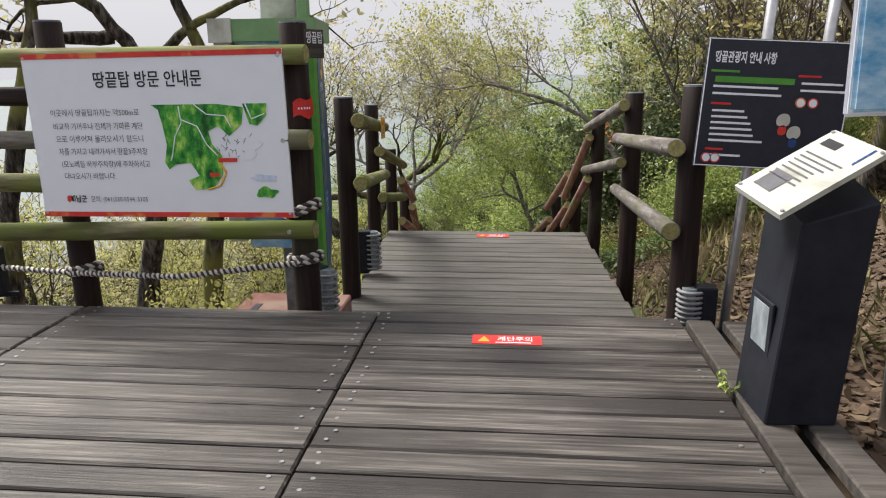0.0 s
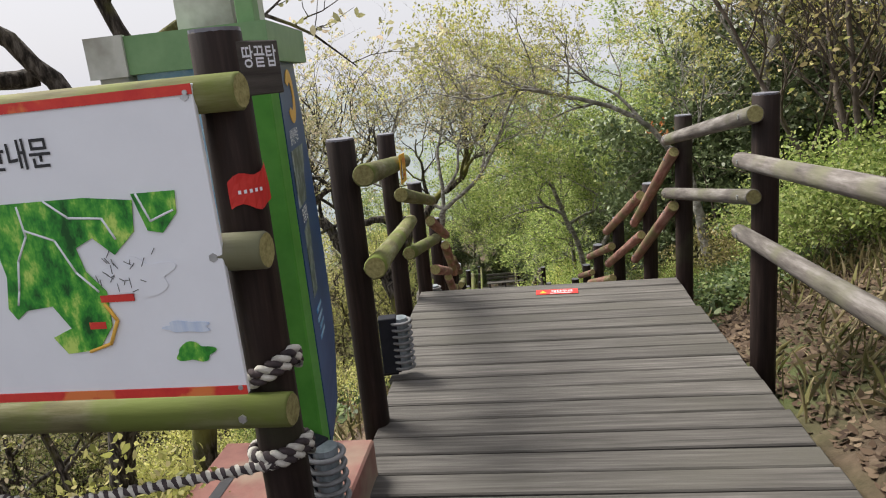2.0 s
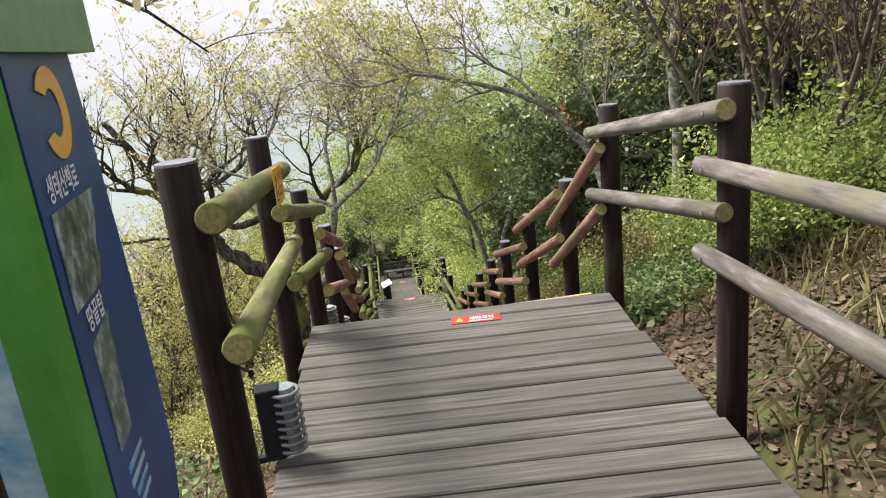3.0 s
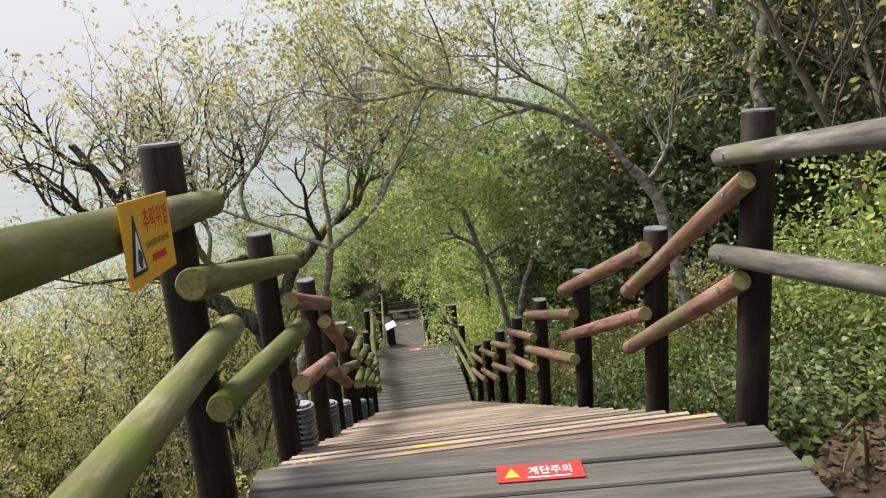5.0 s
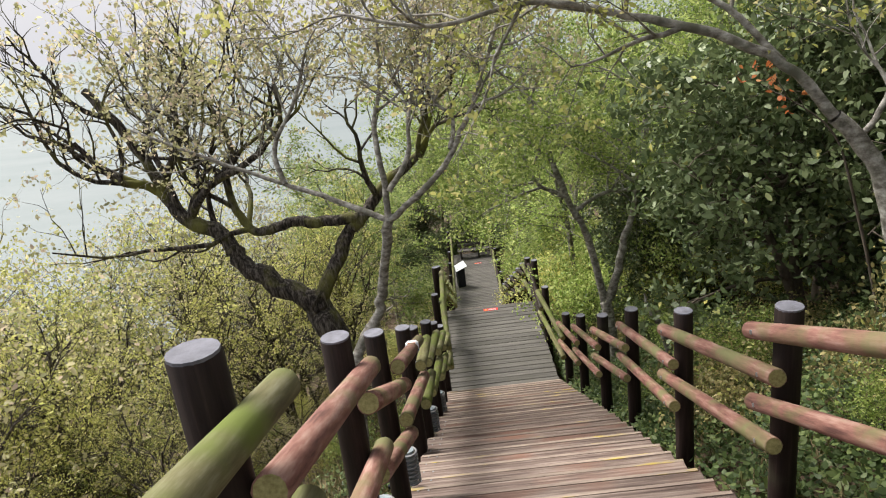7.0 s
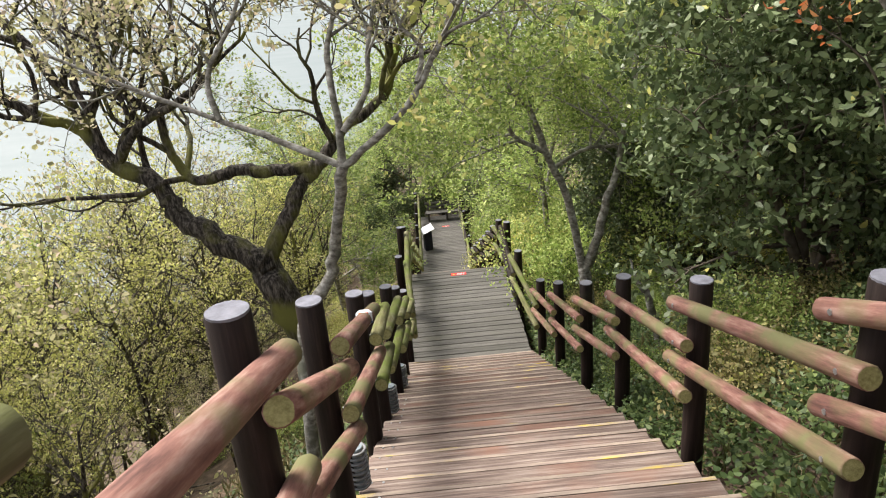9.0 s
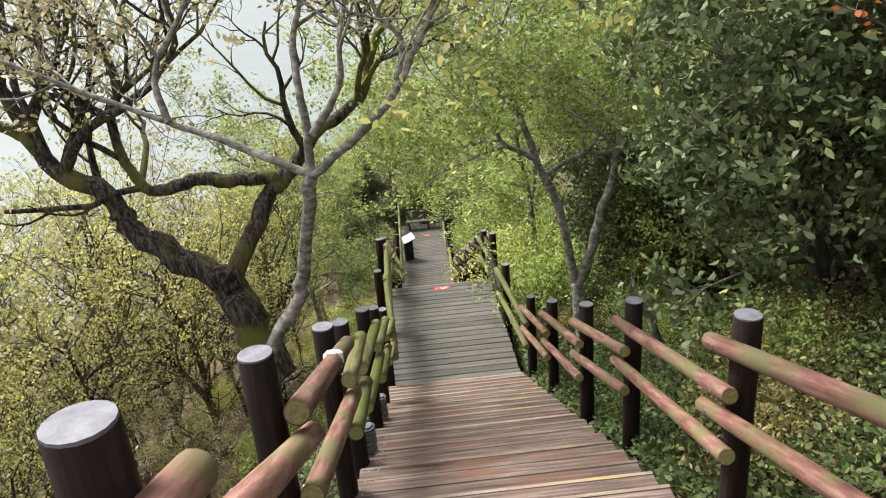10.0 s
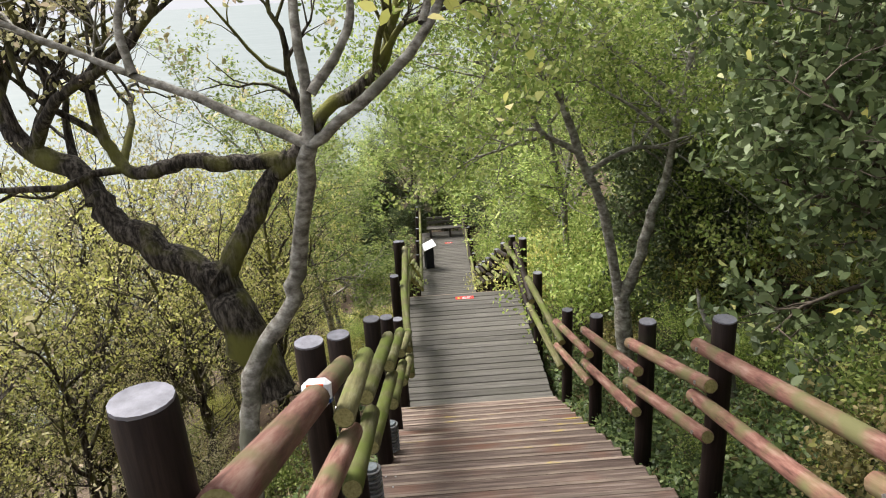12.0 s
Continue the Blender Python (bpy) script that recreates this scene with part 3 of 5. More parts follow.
# notice board
board_m = Matrix.Translation((-0.42, 4.325, 0.0)) @ pose(0, 0, 0, 0, 0, -1.5)
board = new("notice_board")
board.matrix_basis = board_m @ pose(-1.4, 0, 0.5, 0, -0.6, 0)
tagged(board, "white printed notice board with a green map and red edges", "notice board")
W, H = 1.39, 0.845
part("panel", box_bm(W, 0.016, H, 0.002, (W / 2, 0.01, H / 2)), WHITE, board)
part("top_edge", box_bm(W, 0.004, 0.026, 0, (W / 2, 0, H - 0.013)), RED, board, "red and orange printed edge")
part("bottom_edge", box_bm(W, 0.004, 0.026, 0, (W / 2, 0, 0.013)), RED, board, "red and orange printed edge")


def on_board(fx, fz, d=0.0005):
    return pose(W * fx, -d, H * (1 - fz), 90, 0, 0)


text_part("땅끝탑 방문 안내문", 0.088, INK, board, on_board(0.485, 0.165), "CENTER", "heading", 0.0012, 0.58)
for i, (s, fz, w) in enumerate((("이곳에서 땅끝탑까지는 약500m로", 0.355, 0.49), ("비교적 가까우나 전체가 가파른 계단", 0.437, 0.495), ("으로 이루어져 올라오시기 힘드니", 0.514, 0.485),
                                ("차를 가지고 내려가셔서 땅끝3주차장", 0.592, 0.495), ("(모노레일 하부주차장)에 주차하시고", 0.67, 0.495), ("다녀오시기 바랍니다.", 0.745, 0.29))):
    text_part(s, 0.04, GREY_INK, board, on_board(0.085 + 0.004 * i, fz), "LEFT", "text_line", 0.0, w)
text_part("해남군", 0.042, INK, board, on_board(0.115, 0.89), "LEFT", "text_line", 0.001, 0.095)
text_part("문의. (061)530-5544, 5105", 0.036, GREY_INK, board, on_board(0.2, 0.89), "LEFT", "text_line", 0.0, 0.32)
flat("emblem", blob(0.155, H * 0.115, 0.012, 0.018, 3, 16), RED, board)


def fz(v):
    return H * (1 - v)


flat("map", [(W * x, fz(z)) for x, z in ((0.49, 0.31), (0.74, 0.31), (0.84, 0.33), (0.83, 0.43), (0.78, 0.5), (0.74, 0.44), (0.7, 0.47), (0.71, 0.55), (0.745, 0.62), (0.74, 0.74), (0.7, 0.82), (0.63, 0.83), (0.605, 0.77), (0.65, 0.74), (0.62, 0.66), (0.56, 0.67), (0.535, 0.7), (0.52, 0.66), (0.535, 0.55), (0.525, 0.42), (0.515, 0.34))], MAP_GREEN, board)
flat("map", [(W * x, fz(z)) for x, z in ((0.84, 0.31), (0.93, 0.31), (0.925, 0.38), (0.89, 0.44), (0.86, 0.43))], MAP_GREEN, board)
flat("map", blob(W * 0.905, fz(0.845), 0.055, 0.027, 9), MAP_GREEN, board)
flat("map_sea", blob(W * 0.9, fz(0.755), 0.07, 0.016, 4), MAP_BLUE, board)
flat("map_sea", blob(W * 0.82, fz(0.58), 0.1, 0.05, 5), WHITE, board, pose(0, 0.0012, 0))
for x, z, w in ((0.765, 0.645, 0.1), (0.71, 0.735, 0.05)):
    part("map_tag", box_bm(w, 0.003, 0.02, 0, (W * x, -0.002, fz(z))), RED, board)
for pts in (((0.595, 0.32), (0.6, 0.42), (0.57, 0.5), (0.555, 0.6), (0.545, 0.65)), ((0.6, 0.4), (0.66, 0.44), (0.69, 0.55), (0.73, 0.62)), ((0.655, 0.31), (0.7, 0.37), (0.77, 0.38), (0.79, 0.45)), ((0.85, 0.31), (0.87, 0.4), (0.92, 0.37))):
    for a, b in zip(pts, pts[1:]):
        bar("map_road", (W * a[0], -0.002, fz(a[1])), (W * b[0], -0.002, fz(b[1])), 0.0035, WHITE, board, 6, 0)
for pts in (((0.735, 0.66), (0.755, 0.72), (0.73, 0.8), (0.68, 0.825)),):
    for a, b in zip(pts, pts[1:]):
        bar("map_road", (W * a[0], -0.003, fz(a[1])), (W * b[0], -0.003, fz(b[1])), 0.005, ORANGE, board, 6, 0)
for _ in range(26):
    x, z = rng.uniform(0.73, 0.86), rng.uniform(0.5, 0.64)
    a = rng.uniform(0, 3.1)
    l = rng.uniform(0.008, 0.03)
    bar("map_line", (W * x, -0.002, fz(z)), (W * x + l * math.cos(a), -0.002, fz(z) + l * math.sin(a)), 0.0012, GREY_INK, board, 4, 0)
for x, z in ((0.012, 0.975), (0.988, 0.975), (0.012, 0.025), (0.988, 0.025)):
    bar("screw", (W * x, -0.006, H * z), (W * x, 0.0, H * z), 0.007, NAIL, board, 8, 0)


# rope along the fence, two strands twisted, knotted at the posts
def rope(points, r, turns, name="rope"):
    root = new(name)
    for phase, mat in ((0, ROPE_W), (math.pi, ROPE_D)):
        pts = []
        n = 60 * (len(points) - 1)
        for i in range(n + 1):
            x = i / n * (len(points) - 1)
            k = min(int(x), len(points) - 2)
            p = Vector(points[k]).lerp(Vector(points[k + 1]), x - k)
            d = (Vector(points[k + 1]) - Vector(points[k])).normalized()
            u = d.cross(Vector((0, 0, 1)))
            u = u.normalized() if u.length > 0.01 else Vector((1, 0, 0))
            w = d.cross(u)
            t = phase + turns * 2 * math.pi * i / n
            pts.append(p + (u * math.cos(t) + w * math.sin(t)) * r * 0.75)
        g = Growth(1)
        g.tube(pts, [r] * len(pts), 6)
        g.bark("strand", mat, root)
    return tagged(root, "twisted white and dark rope tied along the fence", "rope")


rp = Vector((*RP, 0)) + FN * 0.09
lp = Vector((*LP, 0)) + FN * 0.09
rope([(rp.x + 0.07, rp.y + 0.06, 0.25), (rp.x, rp.y - 0.005, 0.25), (lp.x + 0.7, lp.y - 0.2, 0.19), (lp.x, lp.y, 0.14), (lp.x - 0.9, lp.y + 0.27, 0.1)], 0.012, 90)


def coil(x, y, z, r, turns, tilt):
    pts = [(x + r * math.cos(t), y + r * math.sin(t), z + 0.024 * t / 6.28 + tilt * math.cos(t)) for t in np.linspace(0, turns * 6.28, 12 * turns + 1)]
    rope(pts, 0.011, 10 * turns, "rope_knot")["label"] = "twisted rope wound round a post"


coil(RP[0], RP[1], 0.23, 0.088, 2, 0.01)
coil(RP[0], RP[1], 0.5, 0.09, 2, 0.03)
coil(LP[0], LP[1], 0.12, 0.088, 2, 0.01)

# small signs on the fence post
plate = new("direction_sign")
plate.matrix_basis = pose(RP[0] + 0.075, RP[1] + 0.0, 1.385, 0, 0, 66) @ Matrix.Diagonal((0.8, 1, 0.85, 1))
tagged(plate, "small brown wooden direction sign on the post", "sign")
part("panel", box_bm(0.2, 0.018, 0.17, 0.004, (0.06, 0, 0)), BEAM, plate)
text_part("땅끝탑", 0.075, WHITE, plate, pose(0.06, -0.0105, 0.03, 90, 0, 0), "CENTER", "lettering", 0.001, 0.16)
ribbon = new("ribbon")
tagged(ribbon, "red cloth ribbon wrapped on the post", "ribbon")
bm = bmesh.new()
rows = []
for j, z in enumerate((0.0, 0.035, 0.07, 0.1)):
    row = []
    for i in range(9):
        t = radians(-85 + i * 11)
        rr = 0.085 + 0.004 * math.sin(i * 1.7 + j)
        row.append(bm.verts.new((rr * math.cos(t), rr * math.sin(t), z * (0.75 + 0.045 * i) + 0.012 * math.sin(i * 0.9))))
    rows.append(row)
for a, b in zip(rows, rows[1:]):
    for i in range(8):
        bm.faces.new((a[i], a[i + 1], b[i + 1], b[i]))
part("cloth", bm, RED_PLAIN, ribbon)
ribbon.matrix_basis = pose(RP[0], RP[1], 1.02)
for i in range(5):
    part("text_line", box_bm(0.008, 0.001, 0.01, 0, (0, 0, 0), pose(0.0905 * math.cos(radians(-66 + i * 10)), 0.0905 * math.sin(radians(-66 + i * 10)), 0.045, 0, 0, 24 + i * 10)), WHITE, ribbon)

# tall information pillar behind the board
pillar = new("information_pillar")
pillar.matrix_basis = pose(-0.015, 0.691, 0.01) @ Matrix.Diagonal((1, 0.838, 1, 1))
tagged(pillar, "tall green and blue information pillar with a roof band", "information board")
core = [(-0.93, 5.02), (-0.5, 4.98), (-0.54, 5.5), (-0.97, 5.5)]


def prism(pts, z0, z1):
    bm = bmesh.new()
    lo = [bm.verts.new((x, y, z0)) for x, y in pts]
    hi = [bm.verts.new((x, y, z1)) for x, y in pts]
    bm.faces.new(lo[::-1])
    bm.faces.new(hi)
    for i in range(len(pts)):
        j = (i + 1) % len(pts)
        bm.faces.new((lo[i], lo[j], hi[j], hi[i]))
    bmesh.ops.recalc_face_normals(bm, faces=bm.faces[:])
    return bm


part("body", prism(core, 0.3, 1.4), CREAM, pillar)
part("leg", box_bm(0.13, 0.2, 0.72, 0.006, (-0.62, 5.15, -0.05)), RIB, pillar, "grey steel leg")
part("corner_post", box_bm(0.085, 0.1, 1.86, 0.006, (-0.445, 4.975, 0.5)), GREEN, pillar, "bright green corner post")
part("column", box_bm(0.1, 0.1, 1.16, 0.006, (-0.93, 5.0, 0.82)), CREAM, pillar)
part("print", prism([(-0.87, 5.0), (-0.5, 4.965), (-0.5, 4.975), (-0.87, 5.01)], 0.2, 1.4), SKYBLUE, pillar, "sky blue printed panel")
bm = bmesh.new()
n = 16
fr, bk = [], []
for i in range(n + 1):
    z = 0.0 + 1.43 * i / n
    bulge = 0.07 * math.sin(math.pi * min(1, max(0, (1.43 - z) / 1.9))) - 0.3 * max(0, (0.3 - z))
    fr.append((bm.verts.new((-0.402, 5.03, z)), bm.verts.new((-0.49, 5.56 + bulge, z))))
    bk.append((bm.verts.new((-0.43, 5.03, z)), bm.verts.new((-0.52, 5.56 + bulge, z))))
for i in range(n):
    bm.faces.new((fr[i][0], fr[i][1], fr[i + 1][1], fr[i + 1][0]))
    bm.faces.new((bk[i][1], bk[i][0], bk[i + 1][0], bk[i + 1][1]))
    bm.faces.new((fr[i][1], bk[i][1], bk[i + 1][1], fr[i + 1][1]))
    bm.faces.new((bk[i][0], fr[i][0], fr[i + 1][0], bk[i + 1][0]))
bmesh.ops.recalc_face_normals(bm, faces=bm.faces[:])
part("side_panel", bm, BLUE, pillar, "dark blue panel with a curved edge")
side = Matrix.Translation((-0.402, 5.03, 0)) @ pose(0, 0, 0, 0, 0, math.degrees(math.atan2(0.53, -0.088)))
# arrow emblem: a broken ring with a notch
ring = [(0.27 + 0.12 * math.cos(t), 1.28 + 0.095 * math.sin(t)) for t in np.linspace(-2.6, 2.6, 26)] + [(0.27 + 0.06 * math.cos(t), 1.28 + 0.05 * math.sin(t)) for t in np.linspace(2.3, -2.3, 22)]
flat("arrow", ring, ORANGE, pillar, side @ pose(0, -0.002, 0))
flat("photo", [(0.05, 0.9), (0.47, 0.9), (0.47, 1.1), (0.05, 1.1)], PHOTO, pillar, side @ pose(0, -0.002, 0))
flat("photo", [(0.1, 0.56), (0.5, 0.56), (0.5, 0.87), (0.1, 0.81)], PHOTO, pillar, side @ pose(0, -0.002, 0))
text_part("생태산책로", 0.06, WHITE, pillar, side @ pose(0.06, -0.005, 1.14, 90, 0, 0), "LEFT", "lettering", 0.001, 0.26)
text_part("땅끝탑", 0.06, WHITE, pillar, side @ pose(0.1, -0.005, 0.86, 90, 0, 0), "LEFT", "lettering", 0.001, 0.16)
for i in range(4):
    part("text_line", box_bm(rng.uniform(0.25, 0.4), 0.003, 0.014, 0, m=side @ pose(0.31, -0.004, 0.5 - i * 0.035)), SKYBLUE, pillar)
roof = [(-0.99, 4.94), (-0.37, 4.88), (-0.46, 5.66), (-1.03, 5.66)]
band = part("roof_band", prism(roof, 1.4, 1.52), GREEN_PALE, pillar, "pale green roof band")
part("band_corner", prism([(-1.0, 4.93), (-0.86, 4.915), (-0.86, 4.94), (-1.0, 4.96)], 1.395, 1.525), CREAM, pillar)
part("roof_cap", prism([(-0.72, 5.05), (-0.52, 5.03), (-0.54, 5.45), (-0.74, 5.45)], 1.52, 1.74), CREAM, pillar)
part("roof_post", box_bm(0.06, 0.06, 0.5, 0.004, (-0.46, 5.0, 1.76)), GREEN_PALE, pillar)
slab = tagged(part("plinth", box_bm(0.72, 0.75, 0.3, 0.01, (-0.78, 5.12, -0.44)), PINK), "pinkish painted concrete plinth with a slot", "plinth")
part("slot", box_bm(0.05, 0.4, 0.01, 0, (-1.0, 5.05, -0.292)), INK, slab)


# ribbed path lamps
def ribbed_lamp(x, y, z, h, turn, r=0.062):
    root = new("path_lamp")
    part("housing", box_bm(0.09, 0.11, h + 0.02, 0.005, (0, 0.075, h / 2)), BLACK, root, "black lamp housing")
    vs, fs, ix = rod((0, 0, 0), (0, 0, h), r * 0.72, 16)
    placed("core", mesh_from("core", vs, fs, GLASS), root)
    k = 8
    R, rr, N, M = r, 0.011, 18, 6
    vs = [((R + rr * math.cos(b)) * math.cos(a), (R + rr * math.cos(b)) * math.sin(a), rr * 0.8 * math.sin(b)) for a in np.linspace(0, 2 * math.pi, N, endpoint=False) for b in np.linspace(0, 2 * math.pi, M, endpoint=False)]
    fs = [(i * M + j, ((i + 1) % N) * M + j, ((i + 1) % N) * M + (j + 1) % M, i * M + (j + 1) % M) for i in range(N) for j in range(M)]
    me = mesh_from("rib", vs, fs, RIB, smooth=True)
    for i in range(k):
        placed("rib", me, root, pose(0, 0, h * (i + 0.4) / k))
    part("bracket", box_bm(0.03, 0.16, 0.03, 0.003, (0, 0.12, -0.02)), BLACK, root)
    root.matrix_basis = pose(x, y, z, 0, 0, turn)
    return tagged(root, "black path lamp with grey ribbed louvres on a rail post", "lamp", "path lamps")


ribbed_lamp(-0.47, 6.58, -0.42, 0.33, 100)
ribbed_lamp(-0.38, 4.72, -0.22, 0.34, 60)
ribbed_lamp(1.645, 4.5, -0.1, 0.22, -90)
for x, y in ((-0.76, 9.75), (-0.86, 11.2), (-0.96, 12.6), (-1.1, 15.0), (-1.2, 16.6)):
    ribbed_lamp(x + 0.02, y, walk_z(y) - 0.02, 0.3, 96)

ribbed_lamp(-2.5, 4.66, -0.04, 0.26, -80, 0.07)
caution = new("warning_sign")
tagged(caution, "small yellow danger sign on the dark fence log", "sign")
part("panel", box_bm(0.28, 0.006, 0.15, 0.002, (0.14, 0, 0.075)), YELLOW, caution)
text_part("추락위험", 0.055, RED_PLAIN, caution, pose(0.1, -0.0035, 0.105, 90, 0, 0), "LEFT", "lettering", 0.001, 0.16)
text_part("DANGER OF FALLING", 0.022, INK, caution, pose(0.1, -0.0035, 0.06, 90, 0, 0), "LEFT", "lettering", 0.0, 0.16)
flat("triangle", [(0.012, 0.03), (0.088, 0.03), (0.05, 0.12)], INK, caution, pose(0, -0.003, 0))
caution.matrix_basis = pose(-2.78, 4.625, 1.03, 0, 0, -6)

# black information pedestal with a slanted white top
ped = new("information_pedestal")
ped.matrix_basis = pose(1.735, 3.4, -0.005, 0, 0, 3)
tagged(ped, "black steel pedestal with a slanted white text panel", "information stand")
bm = bmesh.new()
bw, bd = 0.128, 0.15
lo = [bm.verts.new((sx * bw, sy * bd, 0)) for sx, sy in ((-1, -1), (1, -1), (1, 1), (-1, 1))]
hi = [bm.verts.new((sx * bw + 0.06, sy * bd + 0.02, z)) for sx, sy, z in ((-1, -1, 0.74), (1, -1, 0.82), (1, 1, 0.9), (-1, 1, 0.81))]
bm.faces.new(lo[::-1])
bm.faces.new(hi)
for i in range(4):
    j = (i + 1) % 4
    bm.faces.new((lo[i], lo[j], hi[j], hi[i]))
bmesh.ops.bevel(bm, geom=bm.edges[:], offset=0.006, segments=1, affect="EDGES")
part("body", bm, BLACK, ped)
win = part("window_frame", box_bm(0.012, 0.19, 0.21, 0.003, (-0.104, 0.02, 0.33), pose(0, 0, 0)), BLACK, ped)
# the pane's light-blue reflection comes from the colour of GLASS
part("pane", box_bm(0.006, 0.14, 0.17, 0.001, (-0.109, 0.02, 0.33)), GLASS, ped, "little window pane with a painted pale blue reflection")
C = [Vector((1.487, 3.420, 0.846)), Vector((1.550, 3.140, 0.796)), Vector((1.956, 3.340, 0.974)), Vector((1.893, 3.620, 1.024))]
bm = bmesh.new()
inv = ped.matrix_basis.inverted()
nrm = (C[1] - C[0]).cross(C[3] - C[0]).normalized()
lo = [bm.verts.new(inv @ (c - nrm * 0.02)) for c in C]
hi = [bm.verts.new(inv @ c) for c in C]
bm.faces.new(hi)
bm.faces.new(lo[::-1])
for i in range(4):
    j = (i + 1) % 4
    bm.faces.new((lo[i], lo[j], hi[j], hi[i]))
bmesh.ops.recalc_face_normals(bm, faces=bm.faces[:])
part("text_panel", bm, CREAM, ped, "off-white slanted panel with small print")


def on_panel(u, v, w, h, mat, name):
    p0 = C[0].lerp(C[1], 0.0)
    ax, ay = (C[3] - C[0]), (C[1] - C[0])
    q = [p0 + ax * (u + a * w) + ay * (v + b * h) + nrm * 0.0025 for a, b in ((0, 0), (1, 0), (1, 1), (0, 1))]
    part_me = mesh_from(name, [inv @ p for p in q], [(0, 1, 2, 3)], mat)
    placed(name, part_me, ped)


on_panel(0.12, 0.15, 0.22, 0.35, GREY_INK, "photo")
on_panel(0.78, 0.12, 0.1, 0.3, INK, "heading")
for i in range(7):
    on_panel(0.28 + i * 0.06, 0.12, 0.018, rng.uniform(0.5, 0.72), GREY_INK, "text_line")
on_panel(0.72, 0.84, 0.24, 0.03, BLUE, "underline")
for c in C:
    bar("screw", inv @ (c.lerp(sum(C, Vector()) / 4, 0.08)), inv @ (c.lerp(sum(C, Vector()) / 4, 0.08) + nrm * 0.006), 0.007, NAIL, ped, 8, 0)

# dark rule board on steel poles
rules = new("rule_board")
rules.matrix_basis = pose(1.592, 4.46, 0.776, 0, 3.0, 0) @ Matrix.Diagonal((0.95, 1, 0.96, 1))
tagged(rules, "dark navy rule board with white text on steel poles", "information board")
RW, RH = 0.72, 0.64
part("panel", box_bm(RW, 0.02, RH, 0.003, (RW / 2, 0, RH / 2)), NAVY, rules)
for w, h, x, z in ((RW, 0.005, RW / 2, RH - 0.005), (RW, 0.005, RW / 2, 0.005), (0.005, RH, 0.005, RH / 2), (0.005, RH, RW - 0.005, RH / 2)):
    part("edge_line", box_bm(w, 0.003, h, 0, (x, -0.011, z)), WHITE, rules)
for x in (0.3, 0.6):
    bar("pole", (x, 0.05, -1.0), (x, 0.05, 0.98), 0.027, STEEL, rules, 14)
text_part("땅끝관광지 안내 사항", 0.06, WHITE, rules, pose(0.04, -0.0115, 0.545, 90, 0, 0), "LEFT", "heading", 0.0015, 0.3)
part("green_bar", box_bm(0.39, 0.003, 0.03, 0, (0.25, -0.0115, 0.44)), GREEN, rules, "green highlighted line")
for x, z, w, mat in ((0.03, 0.48, 0.14, GREEN), (0.05, 0.405, 0.32, WHITE), (0.05, 0.37, 0.34, WHITE), (0.05, 0.32, 0.1, RED), (0.06, 0.285, 0.16, WHITE), (0.06, 0.255, 0.18, WHITE), (0.06, 0.225, 0.2, WHITE),
                     (0.06, 0.195, 0.21, WHITE), (0.06, 0.165, 0.22, WHITE), (0.06, 0.135, 0.27, WHITE), (0.05, 0.09, 0.09, RED), (0.06, 0.06, 0.17, WHITE), (0.46, 0.47, 0.11, RED), (0.48, 0.435, 0.2, WHITE), (0.48, 0.4, 0.22, WHITE)):
    part("text_line", box_bm(w, 0.003, 0.011, 0, (x + w / 2, -0.0115, z)), RED_PLAIN if mat is RED else mat, rules)
for x, z in ((0.49, 0.34), (0.55, 0.34), (0.06, 0.025 + 0.02), (0.105, 0.025 + 0.02)):
    bar("symbol", (x, -0.013, z), (x, -0.01, z), 0.026, RED, rules, 16, 0)
    bar("symbol", (x, -0.0145, z), (x, -0.0105, z), 0.02, WHITE, rules, 16, 0)
for x, z, mat in ((0.42, 0.2, RED), (0.48, 0.14, BLUE)):
    flat("picture", blob(x, z + 0.05, 0.035, 0.034, 2, 16, 0.05), CREAM, rules, pose(0, -0.011, 0))
    flat("picture", blob(x, z, 0.022, 0.026, 2, 16, 0.05), mat, rules, pose(0, -0.011, 0))

# light blue sign on its own pole
blue = new("blue_sign")
tagged(blue, "light blue sign with rounded corners on a steel pole", "sign")
bm = box_bm(0.6, 0.03, 0.55, 0.012, (0.3, 0, 0.275), seg=3)
part("panel", bm, SKYBLUE, blue)
part("rim", box_bm(0.63, 0.02, 0.58, 0.01, (0.3, 0.012, 0.275), seg=2), WHITE, blue, "white sign rim")
bar("pole", (0.3, 0.06, -1.3), (0.3, 0.06, 0.5), 0.03, STEEL, blue, 14)
for i in range(3):
    part("text_line", box_bm(0.4, 0.003, 0.014, 0, (0.3, -0.016, 0.16 - 0.03 * i)), (BLUE, RED, BLUE)[i], blue)
blue.matrix_basis = pose(1.815, 3.350, 1.105, 0, -1.5, 4)


